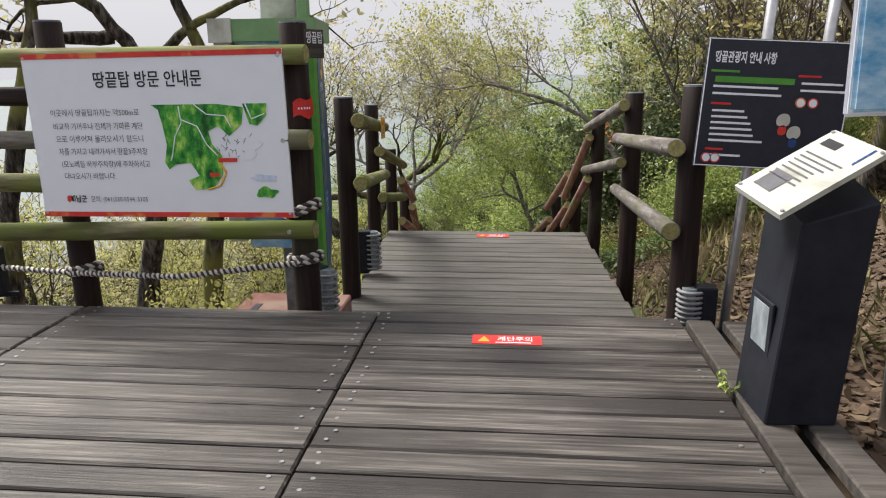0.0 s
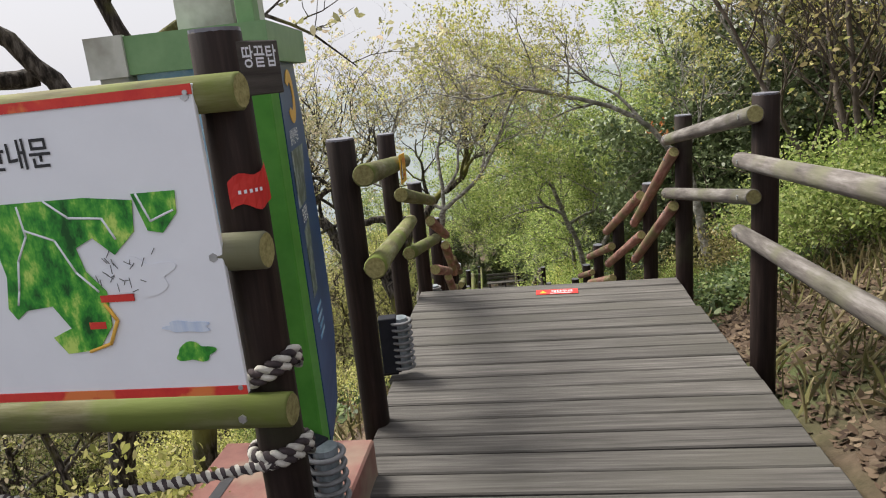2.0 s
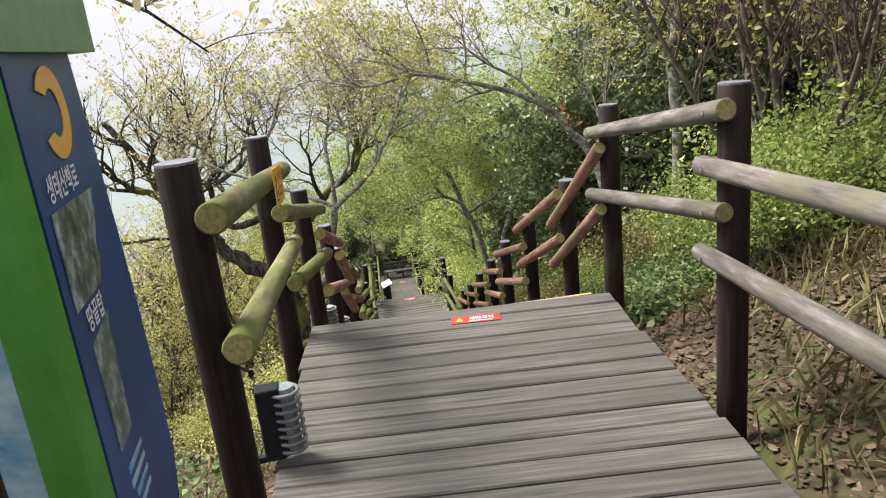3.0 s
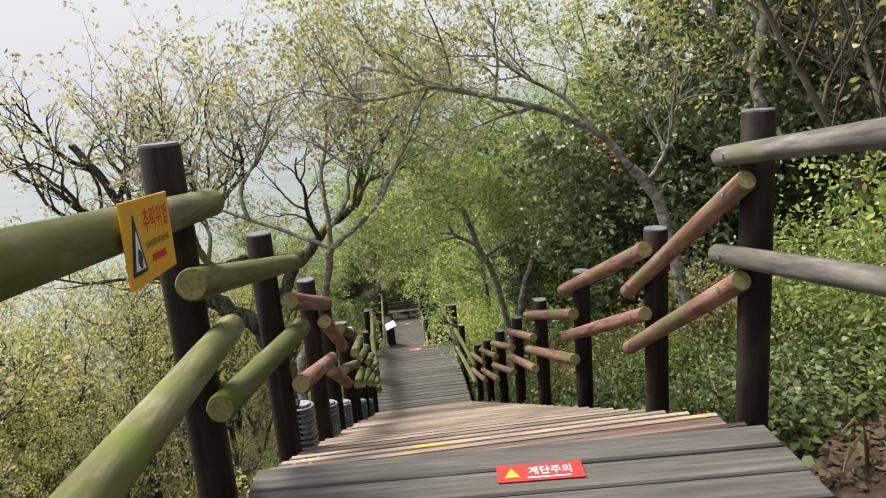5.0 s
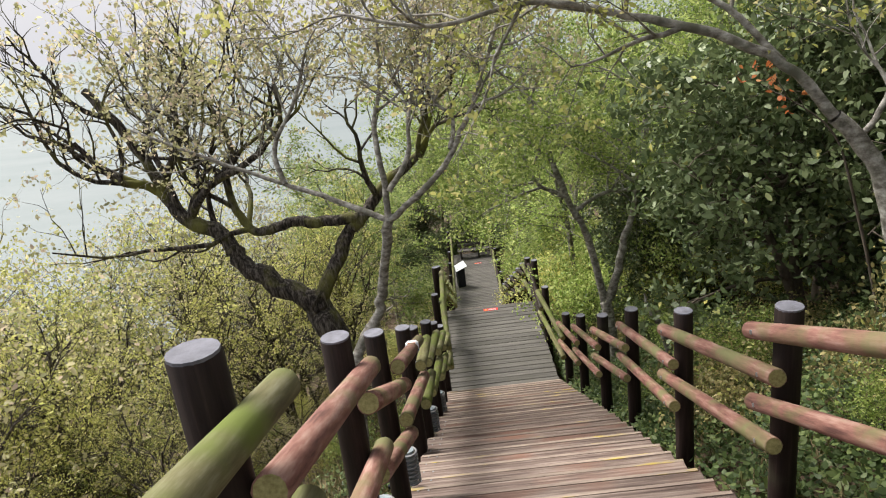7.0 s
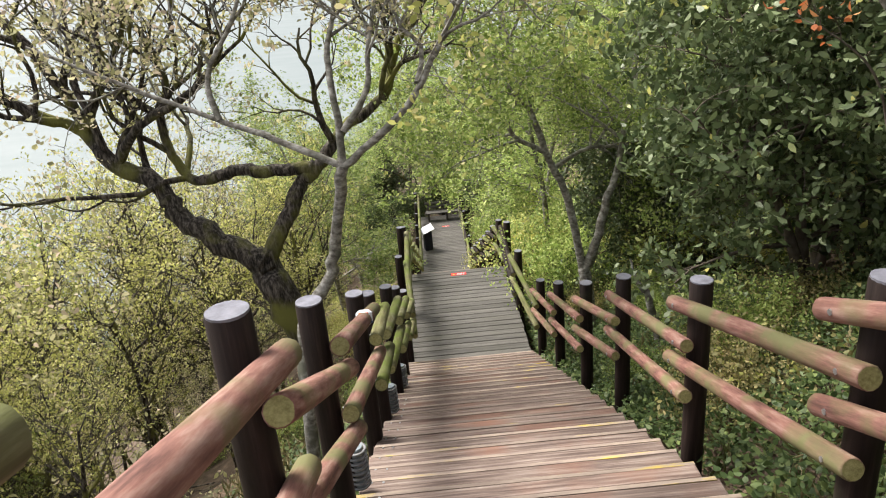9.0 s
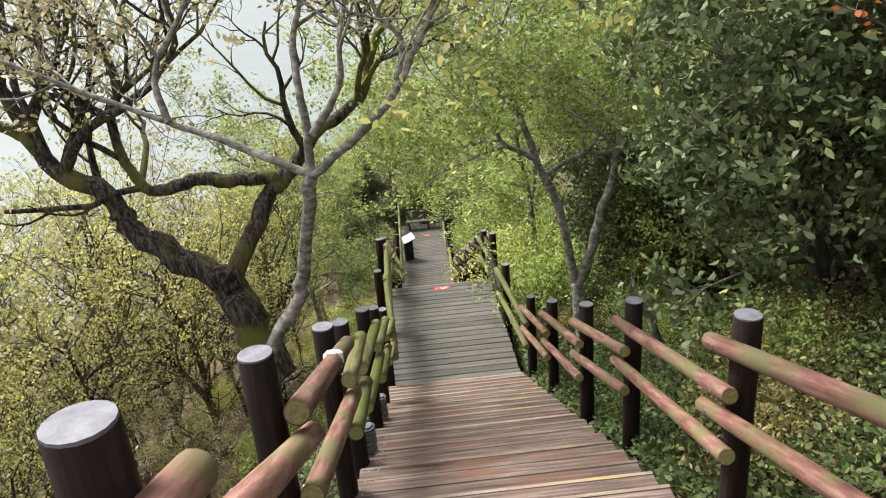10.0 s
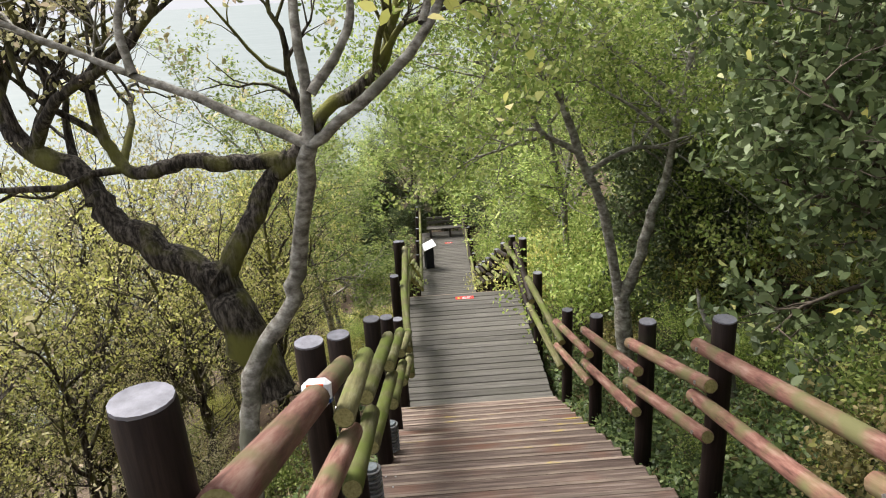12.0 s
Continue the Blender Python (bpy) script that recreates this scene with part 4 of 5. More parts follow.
# warning stickers on the decks
def sticker(x, y, z, turn, w=0.33, d=0.115):
    root = new("floor_sticker")
    part("sheet", box_bm(w, d, 0.002, 0, (0, 0, 0.001)), RED_PLAIN, root)
    tri = bmesh.new()
    f = [tri.verts.new(p) for p in ((-w * 0.42, -0.03, 0.003), (-w * 0.24, -0.03, 0.003), (-w * 0.33, 0.035, 0.003))]
    tri.faces.new(f)
    part("triangle", tri, YELLOW, root, "yellow warning triangle")
    text_part("계단주의", 0.06, WHITE, root, pose(w * 0.12, 0.004, 0.0028), "CENTER", "lettering", 0.0008, w * 0.5)
    part("text_line", box_bm(w * 0.5, d * 0.07, 0.002, 0, (w * 0.09, -d * 0.33, 0.0022)), WHITE, root)
    root.matrix_basis = pose(x, y, z, 0, 0, turn)
    return tagged(root, "red step warning sticker with a yellow triangle", "sticker", "step warnings")


sticker(0.68, 3.985, 0.003, 0)
sticker(0.51, 8.04, LOW_Z + 0.004, -1)
sticker(mid(22.8) + 0.05, 22.8, LAND_Z + 0.004, TURN)
sticker(mid(41) + 0.25, 41, LOW2_Z + 0.004, TURN)

# yellow falling-danger sign tied to a log
yel = new("warning_sign")
tagged(yel, "yellow danger of falling sign on the mossy log", "sign")
part("panel", box_bm(0.32, 0.006, 0.2, 0.002, (0.16, 0, 0.1)), YELLOW, yel)
flat("triangle", [(0.015, 0.03), (0.105, 0.03), (0.06, 0.165)], INK, yel, pose(0, -0.003, 0))
flat("triangle", [(0.032, 0.04), (0.088, 0.04), (0.06, 0.13)], WHITE, yel, pose(0, -0.0045, 0))
flat("symbol", blob(0.06, 0.065, 0.012, 0.02, 6, 14), INK, yel, pose(0, -0.0065, 0))
text_part("추락위험", 0.06, RED_PLAIN, yel, pose(0.12, -0.0035, 0.14, 90, 0, 0), "LEFT", "lettering", 0.001, 0.175)
text_part("DANGER OF FALLING", 0.024, INK, yel, pose(0.12, -0.0035, 0.085, 90, 0, 0), "LEFT", "lettering", 0.0, 0.17)
part("text_line", box_bm(0.1, 0.001, 0.018, 0, (0.2, -0.0035, 0.05)), RED, yel)
yel.matrix_basis = pose(-0.455, 7.05, 0.64, 0, 4, 95) @ Matrix.Diagonal((1.1, 1, 0.95, 1))
tag_ = new("paper_tag")
tagged(tag_, "small white printed tag wrapped on a log", "tag")
part("sheet", box_bm(0.1, 0.09, 0.11, 0.02, (0, 0, 0)), WHITE, tag_)
part("print", box_bm(0.104, 0.094, 0.025, 0.02, (0, 0, -0.03)), BLUE, tag_)
part("print", box_bm(0.06, 0.094, 0.03, 0.0, (0, -0.002, 0.025)), RED, tag_)
tag_.matrix_basis = pose(-0.913, 13.35, -1.715, -22, 0, 4) @ Matrix.Diagonal((1.1, 0.9, 0.98, 1))

# far end of the walkway
lect = new("reading_stand")
tagged(lect, "small dark reading stand with a white slanted top", "information stand")
part("body", box_bm(0.34, 0.3, 0.9, 0.01, (0, 0, 0.45)), BLACK, lect)
part("text_panel", box_bm(0.55, 0.4, 0.03, 0.005, m=pose(0, -0.02, 0.98, 25, -18, 0)), WHITE, lect, "white slanted panel")
lect.matrix_basis = pose(-2.45, 38.2, LOW2_Z, 0, 0, 20)
bench = new("bench")
tagged(bench, "plain wooden bench at the end of the walkway", "bench")
for k in range(3):
    part("seat", box_bm(2.1, 0.13, 0.05, 0.006, (0, -0.15 + 0.15 * k, 0.43)), LOWER, bench)
for k in range(2):
    part("backrest", box_bm(2.1, 0.04, 0.12, 0.006, (0, 0.25, 0.62 + 0.2 * k)), LOWER, bench)
for x in (-0.9, 0.0, 0.9):
    part("leg", box_bm(0.08, 0.36, 0.41, 0.005, (x, 0, 0.205)), BEAM, bench)
    part("leg", box_bm(0.06, 0.05, 0.5, 0.005, (x, 0.28, 0.62)), BEAM, bench)
bench.matrix_basis = pose(-1.7, 42.0, LOW2_Z, 0, 0, 6)
# sprig growing through the deck's edge
g = Growth(91)
for k in range(5):
    q = g.line(Vector((1.56, 3.5, -0.01)), Vector((rng.uniform(-1, 1), rng.uniform(-1, 1), 0.9)), 0.09, 4, 0.2, 0)
    g.tube(q, [0.0015] * 5, 3)
    g.leaf += [tuple(p) for p in q[1:]]
weed = new("weed")
g.bark("stem", L_FRESH, weed)
g.crown("leaf", L_FRESH, weed, 0.04, 0.5)
tagged(weed, "small green weed growing through the deck edge", "weed")
CFG = {
    "oak": dict(levels=3, kids=(6, 6, 4), len=(2.3, 1.15, 0.45), rad=(0.06, 0.026, 0.011), seg=(9, 6, 3), wiggle=0.42, lift=0.07, up=0.3, along=0.7, leaves=8, jit=0.05),
    "grey": dict(levels=3, kids=(7, 6, 4), len=(1.2, 0.7, 0.35), rad=(0.034, 0.016, 0.008), seg=(6, 4, 3), wiggle=0.38, lift=0.06, up=0.25, along=0.6, leaves=11, jit=0.055),
    "spring": dict(levels=3, kids=(10, 7, 5), len=(1.9, 0.95, 0.42), rad=(0.04, 0.018, 0.009), seg=(6, 4, 3), wiggle=0.3, lift=0.06, up=0.3, along=0.5, leaves=11, jit=0.065, span=(0.35, 1.0)),
    "layer": dict(levels=3, kids=(9, 6, 6), len=(2.2, 1.0, 0.5), rad=(0.035, 0.016, 0.007), seg=(6, 4, 3), wiggle=0.18, lift=0.0, up=0.08, along=0.5, leaves=34, jit=0.085, flat=0.6),
    "ever": dict(levels=3, kids=(11, 7, 6), len=(1.5, 0.8, 0.42), rad=(0.035, 0.015, 0.007), seg=(5, 4, 3), wiggle=0.24, lift=0.0, up=0.12, along=0.5, leaves=20, jit=0.08, span=(0.3, 1.0), spread=1),
    "thicket": dict(levels=2, kids=(9, 7), len=(1.4, 0.65), rad=(0.016, 0.008), seg=(5, 4), wiggle=0.28, lift=0.08, up=0.3, along=0.9, leaves=7, jit=0.07),
    "thin_oak": dict(levels=3, kids=(4, 4, 4), len=(0.9, 0.5, 0.25), rad=(0.03, 0.012, 0.006), seg=(6, 4, 3), wiggle=0.3, lift=0.05, up=0.2, along=0.6, leaves=6, jit=0.04),
    "sparse": dict(levels=2, kids=(3, 3), len=(0.45, 0.25), rad=(0.006, 0.003), seg=(4, 3), wiggle=0.2, lift=0.0, up=0.1, along=0.7, leaves=4, jit=0.05),
    "shrub": dict(levels=2, kids=(6, 5), len=(0.6, 0.32), rad=(0.01, 0.005), seg=(4, 3), wiggle=0.25, lift=0.05, up=0.25, along=0.7, leaves=20, jit=0.08),
}


def free_tree(name, seed, height, r, cfg, bark, leaf, size, label, category="tree", shape=0.55, droop=0.1, stems=1, lean=0.12):
    """A tree at the origin, its crown on the upper part of one or more wandering stems."""
    g = Growth(seed)
    root = new(name)
    for s in range(stems):
        d = Vector((g.rng.uniform(-lean, lean) * (1 + 2 * (stems > 1)), g.rng.uniform(-lean, lean) * (1 + 2 * (stems > 1)), 1))
        pts = g.line(Vector((0, 0, -0.4)) + d * 0.02, d, height * g.rng.uniform(0.8, 1.0), 11, 0.11, 0.03)
        rr = [r * (1 - 0.8 * i / 11) * (1.35 if i == 0 else 1) for i in range(12)]
        g.tube(pts, rr, 8)
        g.branch(pts, rr, 0, CFG[cfg], CFG[cfg].get("span", (0.3, 1.0)))
    g.bark("trunk", bark, root)
    g.crown("crown", leaf, root, size, shape, droop, seed, CFG[cfg].get("flat", 0.0))
    return tagged(root, label, category)


def hero(name, seed, limbs, cfg, bark, leaf, size, label, spans=None, shape=0.55, droop=0.15):
    g = Growth(seed)
    root = new(name)
    for ctrl, r0, r1, leafy in limbs:
        pts, rr = g.smooth_line(ctrl, r0, r1, 5, r0 * 0.12)
        g.tube(pts, rr, 10 if r0 > 0.05 else 7)
        if leafy:
            g.branch(pts, rr, 0, CFG[cfg], (1 - leafy, 1.0))
    g.bark("trunk", bark, root)
    g.crown("crown", leaf, root, size, shape, droop, seed)
    return tagged(root, label, "tree")


# twisted dark oak below the stairs
hero("oak_tree", 31, [
    ([(-2.56, 17.60, -4.35), (-2.80, 17.65, -3.71), (-3.00, 17.75, -3.19), (-3.03, 17.75, -3.02)], 0.23, 0.19, 0),
    ([(-3.04, 17.75, -3.05), (-3.57, 17.80, -2.74), (-4.08, 17.90, -2.38), (-4.29, 18.00, -1.99), (-4.86, 18.10, -1.66), (-5.21, 18.20, -1.20), (-5.49, 18.30, -0.53), (-6.12, 18.40, 0.41)], 0.175, 0.06, 0.62),
    ([(-5.14, 18.20, -1.29), (-5.39, 18.10, -1.05), (-5.67, 17.80, -0.86), (-5.89, 17.40, -0.21)], 0.09, 0.03, 0.9),
    ([(-3.01, 17.75, -3.05), (-2.72, 17.90, -2.59), (-2.45, 18.10, -2.12), (-2.19, 18.20, -1.88), (-1.81, 18.30, -1.46), (-1.23, 18.40, -1.06), (-1.01, 18.50, -0.50), (-0.74, 18.60, 0.03)], 0.125, 0.04, 0.5),
    ([(-2.22, 18.20, -1.89), (-2.78, 18.15, -1.89), (-3.32, 18.10, -1.85), (-3.82, 18.10, -1.96), (-4.09, 18.20, -1.70), (-4.22, 18.30, -1.09), (-4.08, 18.40, -0.58), (-4.37, 18.50, 0.07)], 0.1, 0.035, 0.6),
    ([(-4.86, 18.10, -1.66), (-4.31, 17.80, -1.12), (-3.42, 17.50, -0.69), (-2.91, 17.30, -0.21), (-2.87, 17.20, 0.26)], 0.07, 0.02, 0.95),
    ([(-4.22, 18.30, -1.09), (-4.44, 18.00, -0.74), (-4.44, 17.60, -0.12), (-4.28, 17.40, 0.36)], 0.06, 0.02, 0.95),
], "oak", BARK_DARK, L_OAK, 0.07, "gnarled dark mossy oak with sparse young leaves below the stairs", droop=0.3)
# smooth grey forked tree close to the left rail
hero("forked_tree", 32, [
    ([(-2.00, 14.74, -5.57), (-1.92, 14.99, -3.55), (-1.94, 15.17, -3.11), (-1.88, 15.34, -2.69), (-1.64, 15.52, -2.36), (-1.50, 15.55, -1.90), (-1.31, 15.40, -1.18)], 0.075, 0.055, 0),
    ([(-1.31, 15.40, -1.18), (-1.95, 15.56, -0.91), (-2.53, 15.69, -0.70), (-3.25, 15.70, -0.36), (-4.15, 15.68, 0.10)], 0.038, 0.014, 0.5),
    ([(-2.48, 15.67, -0.71), (-2.57, 15.83, -0.32), (-2.28, 16.01, 0.19), (-2.06, 16.12, 0.77)], 0.035, 0.013, 0.6),
    ([(-1.31, 15.40, -1.18), (-0.73, 15.42, -0.74), (-0.42, 15.71, -0.33), (-0.20, 15.98, 0.10), (0.15, 16.18, 0.89)], 0.04, 0.018, 0.45),
    ([(-1.31, 15.40, -1.18), (-1.32, 15.51, -0.70), (-1.39, 15.77, -0.22), (-1.30, 15.99, 0.25), (-1.22, 16.22, 1.19)], 0.042, 0.016, 0.45),
    ([(-1.27, 15.43, -0.86), (-1.02, 15.54, -0.50), (-0.98, 15.71, -0.10), (-0.79, 15.97, 0.56)], 0.035, 0.014, 0.5),
    ([(-0.56, 15.57, -0.49), (-0.51, 15.78, -0.20), (-0.72, 15.92, 0.06), (-0.68, 16.13, 0.67)], 0.03, 0.012, 0.5),
], "grey", BARK_GREY, L_OAK, 0.052, "smooth grey forked tree beside the stair rail", droop=0.3)
# grey two-stemmed tree on the uphill side
hero("forked_tree", 33, [
    ([(1.69, 19.54, -6.12), (1.63, 19.77, -4.67), (1.58, 19.81, -4.38)], 0.12, 0.1, 0),
    ([(1.58, 19.82, -4.44), (1.35, 19.89, -3.20), (1.02, 19.87, -2.38), (0.66, 19.97, -1.20), (0.46, 20.27, -0.42), (0.18, 20.69, 0.74)], 0.075, 0.025, 0.5),
    ([(1.60, 19.81, -4.44), (1.81, 19.79, -3.88), (1.94, 19.81, -3.23), (2.13, 19.91, -2.81), (2.31, 20.00, -1.87), (2.50, 20.09, -0.61)], 0.085, 0.03, 0.3),
    ([(1.02, 19.87, -2.38), (0.52, 19.76, -2.06), (0.29, 19.74, -1.50), (-0.23, 19.63, -1.18)], 0.045, 0.015, 0.8),
    ([(1.17, 19.90, -2.65), (1.69, 20.02, -2.41), (2.34, 20.14, -2.46)], 0.045, 0.015, 0.5),
], "layer", BARK_GREY, L_FRESH, 0.06, "grey lichened two-stemmed tree beside the stairs", droop=0.05)
# pale leaning tree whose limb crosses high over the stairs
hero("leaning_tree", 34, [
    ([(3.01, 12.27, -3.04), (2.75, 12.45, -1.77), (2.64, 12.70, -0.98), (2.51, 12.90, -0.35), (2.27, 12.96, -0.04)], 0.075, 0.055, 0),
    ([(2.27, 12.96, -0.04), (1.95, 13.04, 0.35), (1.41, 13.08, 0.63), (0.83, 13.10, 0.81), (0.25, 13.21, 1.00), (-0.46, 13.48, 1.21)], 0.044, 0.014, 0.6),
    ([(1.95, 13.04, 0.35), (1.61, 13.16, 0.75), (1.20, 13.27, 1.00), (0.77, 13.50, 1.43)], 0.028, 0.01, 0.7),
    ([(2.41, 12.92, -0.20), (2.53, 12.96, -0.09), (2.73, 13.09, 0.24), (2.85, 13.25, 0.90)], 0.026, 0.012, 0.5),
    ([(0.83, 13.10, 0.81), (0.28, 13.02, 0.94), (-0.37, 12.86, 0.87), (-1.01, 12.97, 1.02)], 0.025, 0.01, 0.7),
], "grey", BARK_GREY, L_SPRING, 0.048, "pale leaning tree with a limb across the path", droop=0.2)
# stout stems on the bank above the rail
hero("leaning_tree", 36, [
    ([(3.49, 12.59, -1.72), (3.60, 12.83, 0.18), (3.59, 13.01, 0.78), (3.84, 13.26, 1.50), (4.21, 13.36, 2.45)], 0.075, 0.045, 0.35),
    ([(3.59, 13.01, 0.78), (3.30, 13.08, 1.20), (2.98, 13.25, 1.78)], 0.035, 0.015, 0.6),
    ([(4.46, 12.72, -1.64), (4.44, 12.86, 0.49), (4.49, 12.96, 1.69)], 0.05, 0.03, 0.4),
], "grey", BARK_GREY, L_SCRUB, 0.05, "grey leaning stem on the bank above the rail", droop=0.2)
hero("broad_tree", 37, [([(3.90, 7.29, -0.79), (3.81, 7.08, 0.10), (3.35, 6.0, 1.3), (3.2, 6.1, 2.6)], 0.17, 0.13, 0.25)],
     "grey", BARK_DARK, L_SCRUB, 0.06, "stout rough-barked trunk on the bank by the deck", droop=0.2)
# broken pale snag, and a twig with reddish leaves on the bank
hero("dead_snag", 38, [([(2.24, 16.84, -5.14), (2.04, 17.16, -3.78), (1.88, 17.23, -3.50), (1.79, 17.32, -3.17)], 0.07, 0.012, 0)], "grey", BARK_GREY, L_DRY, 0.05, "pale broken dead stump on the bank")
hero("red_leaved_sapling", 39, [([(3.67, 14.40, -3.25), (3.32, 14.67, -1.40), (3.08, 14.74, -0.58), (2.66, 14.82, -0.19)], 0.02, 0.006, 0.15)], "sparse", BARK_TWIG, L_RED, 0.075, "thin sapling with a few reddish leaves")
# dark trees behind the notice board
hero("oak_tree", 35, [
    ([(-3.38, 7.72, -2.29), (-2.84, 7.43, -0.34), (-2.66, 7.35, 0.73), (-2.80, 7.26, 1.49), (-3.33, 6.93, 2.12)], 0.12, 0.05, 0.12),
    ([(-2.73, 7.37, 1.05), (-2.44, 7.33, 1.48), (-1.87, 7.26, 1.79), (-1.20, 7.30, 1.93)], 0.06, 0.02, 0.2),
    ([(-2.58, 7.71, -2.26), (-2.26, 7.50, -0.32), (-2.02, 7.37, 0.53), (-2.14, 7.33, 1.37), (-2.54, 7.26, 2.36)], 0.11, 0.04, 0.12),
    ([(-2.98, 7.31, 1.55), (-3.55, 6.74, 1.55), (-3.88, 6.09, 1.77)], 0.07, 0.025, 0.3),
    ([(-3.90, 6.45, -2.16), (-3.56, 6.39, 0.12), (-3.34, 6.49, 1.16), (-3.11, 6.58, 2.20)], 0.1, 0.04, 0.15),
], "thin_oak", BARK_DARK, L_OAK, 0.07, "dark branching oak with fresh hanging leaves behind the board", droop=0.6)

rng = random.Random(8)
KINDS = {
    "spring_a": free_tree("spring_tree", 41, 5.6, 0.095, "spring", BARK_DARK, L_SPRING, 0.052, "slender dark-stemmed tree with yellow-green spring leaves"),
    "spring_b": free_tree("spring_tree", 42, 5.0, 0.08, "spring", BARK_DARK, L_OAK, 0.052, "slender tree with pale olive young leaves", stems=2),
    "spring_c": free_tree("spring_tree", 43, 6.2, 0.08, "spring", BARK_DARK, L_FRESH, 0.055, "tall tree with fresh green spring leaves"),
    "layer": free_tree("maple_tree", 44, 6.0, 0.085, "layer", BARK_GREY, L_FRESH, 0.08, "spreading tree with layered bright green leaves"),
    "ever": free_tree("evergreen_tree", 45, 4.3, 0.09, "ever", BARK_TWIG, L_EVER, 0.11, "dense evergreen tree with dark glossy leaves", stems=2, shape=0.5, droop=0.3),
    "thicket": free_tree("thicket_tree", 46, 4.6, 0.04, "thicket", BARK_TWIG, L_SCRUB, 0.06, "bare brown twiggy thicket with sparse leaves", stems=7, lean=0.2),
    "shrub_a": free_tree("shrub", 47, 0.9, 0.012, "shrub", BARK_TWIG, L_SPRING, 0.045, "low yellow-green shrub on the slope", "shrub", stems=7, lean=0.3),
    "shrub_b": free_tree("shrub", 48, 1.0, 0.012, "shrub", BARK_TWIG, L_FRESH, 0.045, "low bright green shrub on the slope", "shrub", stems=7, lean=0.3),
    "shrub_c": free_tree("shrub", 49, 0.8, 0.012, "shrub", BARK_TWIG, L_SCRUB, 0.05, "low brownish half-bare shrub on the slope", "shrub", stems=8, lean=0.3),
}
used = set()


def plant(kind, x, y, s=1.0, sink=0.0, group=""):
    m = pose(x, y, ground_z(x, y) - sink, rng.uniform(-5, 5), rng.uniform(-5, 5), rng.uniform(0, 360))
    ob = KINDS[kind]
    if kind in used:
        ob = copy_thing(ob, m)
    else:
        used.add(kind)
        ob.matrix_basis = m
    ob.scale = (s, s, s * rng.uniform(0.9, 1.1))
    return ob


def clear(x, y, gap):
    return abs(x - mid(max(4, min(y, 44)))) > gap


# slope falling away on the seaward side
for _ in range(64):
    x, y = rng.uniform(-15, -2.6), rng.uniform(6, 42)
    if (x > -6 and rng.random() < 0.7) or (y < 12 and rng.random() < 0.75) or (x > -4.5 and y < 18):
        continue
    if not clear(x, y, 2.6) or (x > -6 and 14.5 < y < 19.5 and rng.random() < 0.7):
        continue
    plant(rng.choice(("spring_a", "spring_a", "spring_a", "spring_b", "spring_c")), x, y, rng.uniform(0.5, 0.8))
for x, y, s in ((-5.4, 12.2, 0.6), (-5.6, 14.2, 0.6), (-5.2, 15.6, 0.6), (-6.4, 16.5, 0.8), (-3.6, 20.4, 0.8), (-5.0, 21.2, 1.0), (-6.6, 20.0, 1.0), (-7.6, 14.6, 1.0), (-6.8, 11.4, 0.95), (-8.2, 17.8, 1.05)):
    plant("spring_a", x, y, s)
for x, y, s in ((-9.5, 13.5, 1.5), (-10.5, 16.0, 1.6), (-8.8, 19.5, 1.45), (-11.5, 19.0, 1.75), (-10.0, 22.5, 1.6), (-12.5, 23.5, 1.8), (-8.0, 23.0, 1.35), (-13.0, 15.5, 1.8), (-9.0, 26.5, 1.5), (-6.6, 26.0, 1.3), (-7.5, 17.0, 1.2), (-6.0, 23.6, 1.2), (-14.0, 27.0, 1.9)):
    plant(rng.choice(("spring_a", "spring_b")), x, y, s)
# woods beyond the lower walkway
for _ in range(50):
    x, y = rng.uniform(-16, 12), rng.uniform(44.5, 66)
    plant(rng.choice(("layer", "spring_c", "spring_a", "layer", "ever")), x, y, rng.uniform(0.9, 1.4))
for _ in range(30):
    x, y = rng.uniform(-16, -8), rng.uniform(12, 44)
    plant(rng.choice(("spring_a", "spring_a", "spring_c")), x, y, rng.uniform(0.95, 1.35))
for x, y, k, s in ((-3.6, 25.5, "layer", 1.0), (1.6, 24.5, "layer", 1.05), (1.5, 28.5, "layer", 1.1), (-4.6, 29.5, "spring_c", 1.05), (2.0, 32, "layer", 1.2), (-3.8, 21.6, "spring_a", 0.9), (0.8, 35.5, "layer", 1.2), (1.4, 38.5, "layer", 1.3), (-5.2, 33.5, "layer", 1.2), (-5.4, 38, "layer", 1.3), (0.9, 41, "spring_c", 1.2), (-5.6, 43, "layer", 1.2), (-2.2, 46, "layer", 1.4), (0.2, 45.5, "ever", 1.3), (-4.0, 47, "spring_c", 1.4), (-0.9, 44.4, "ever", 0.6), (-3.5, 44.6, "ever", 0.6), (-2.2, 45.0, "ever", 0.7), (0.4, 42.5, "ever", 0.7), (-4.9, 41, "ever", 0.6)):
    plant(k, x, y, s)
# evergreens and thicket up the slope
for x, y, k, s in ((3.7, 16.4, "ever", 0.95), (4.5, 14.2, "ever", 0.9), (4.6, 18.4, "ever", 1.05), (3.1, 21.4, "ever", 0.7), (5.4, 15.4, "ever", 1.0), (4.8, 21.8, "layer", 1.15), (3.2, 23.5, "layer", 1.0), (6.0, 25.5, "ever", 1.2), (4.4, 28, "layer", 1.2)):
    plant(k, x, y, s)
for _ in range(30):
    x, y = rng.uniform(3.4, 10), rng.uniform(5, 22)
    if y > 11.5 and x < 5.0:
        x += 2.2
    plant(rng.choice(("thicket", "thicket", "thicket", "spring_b")), x, y, rng.uniform(0.75, 1.15))
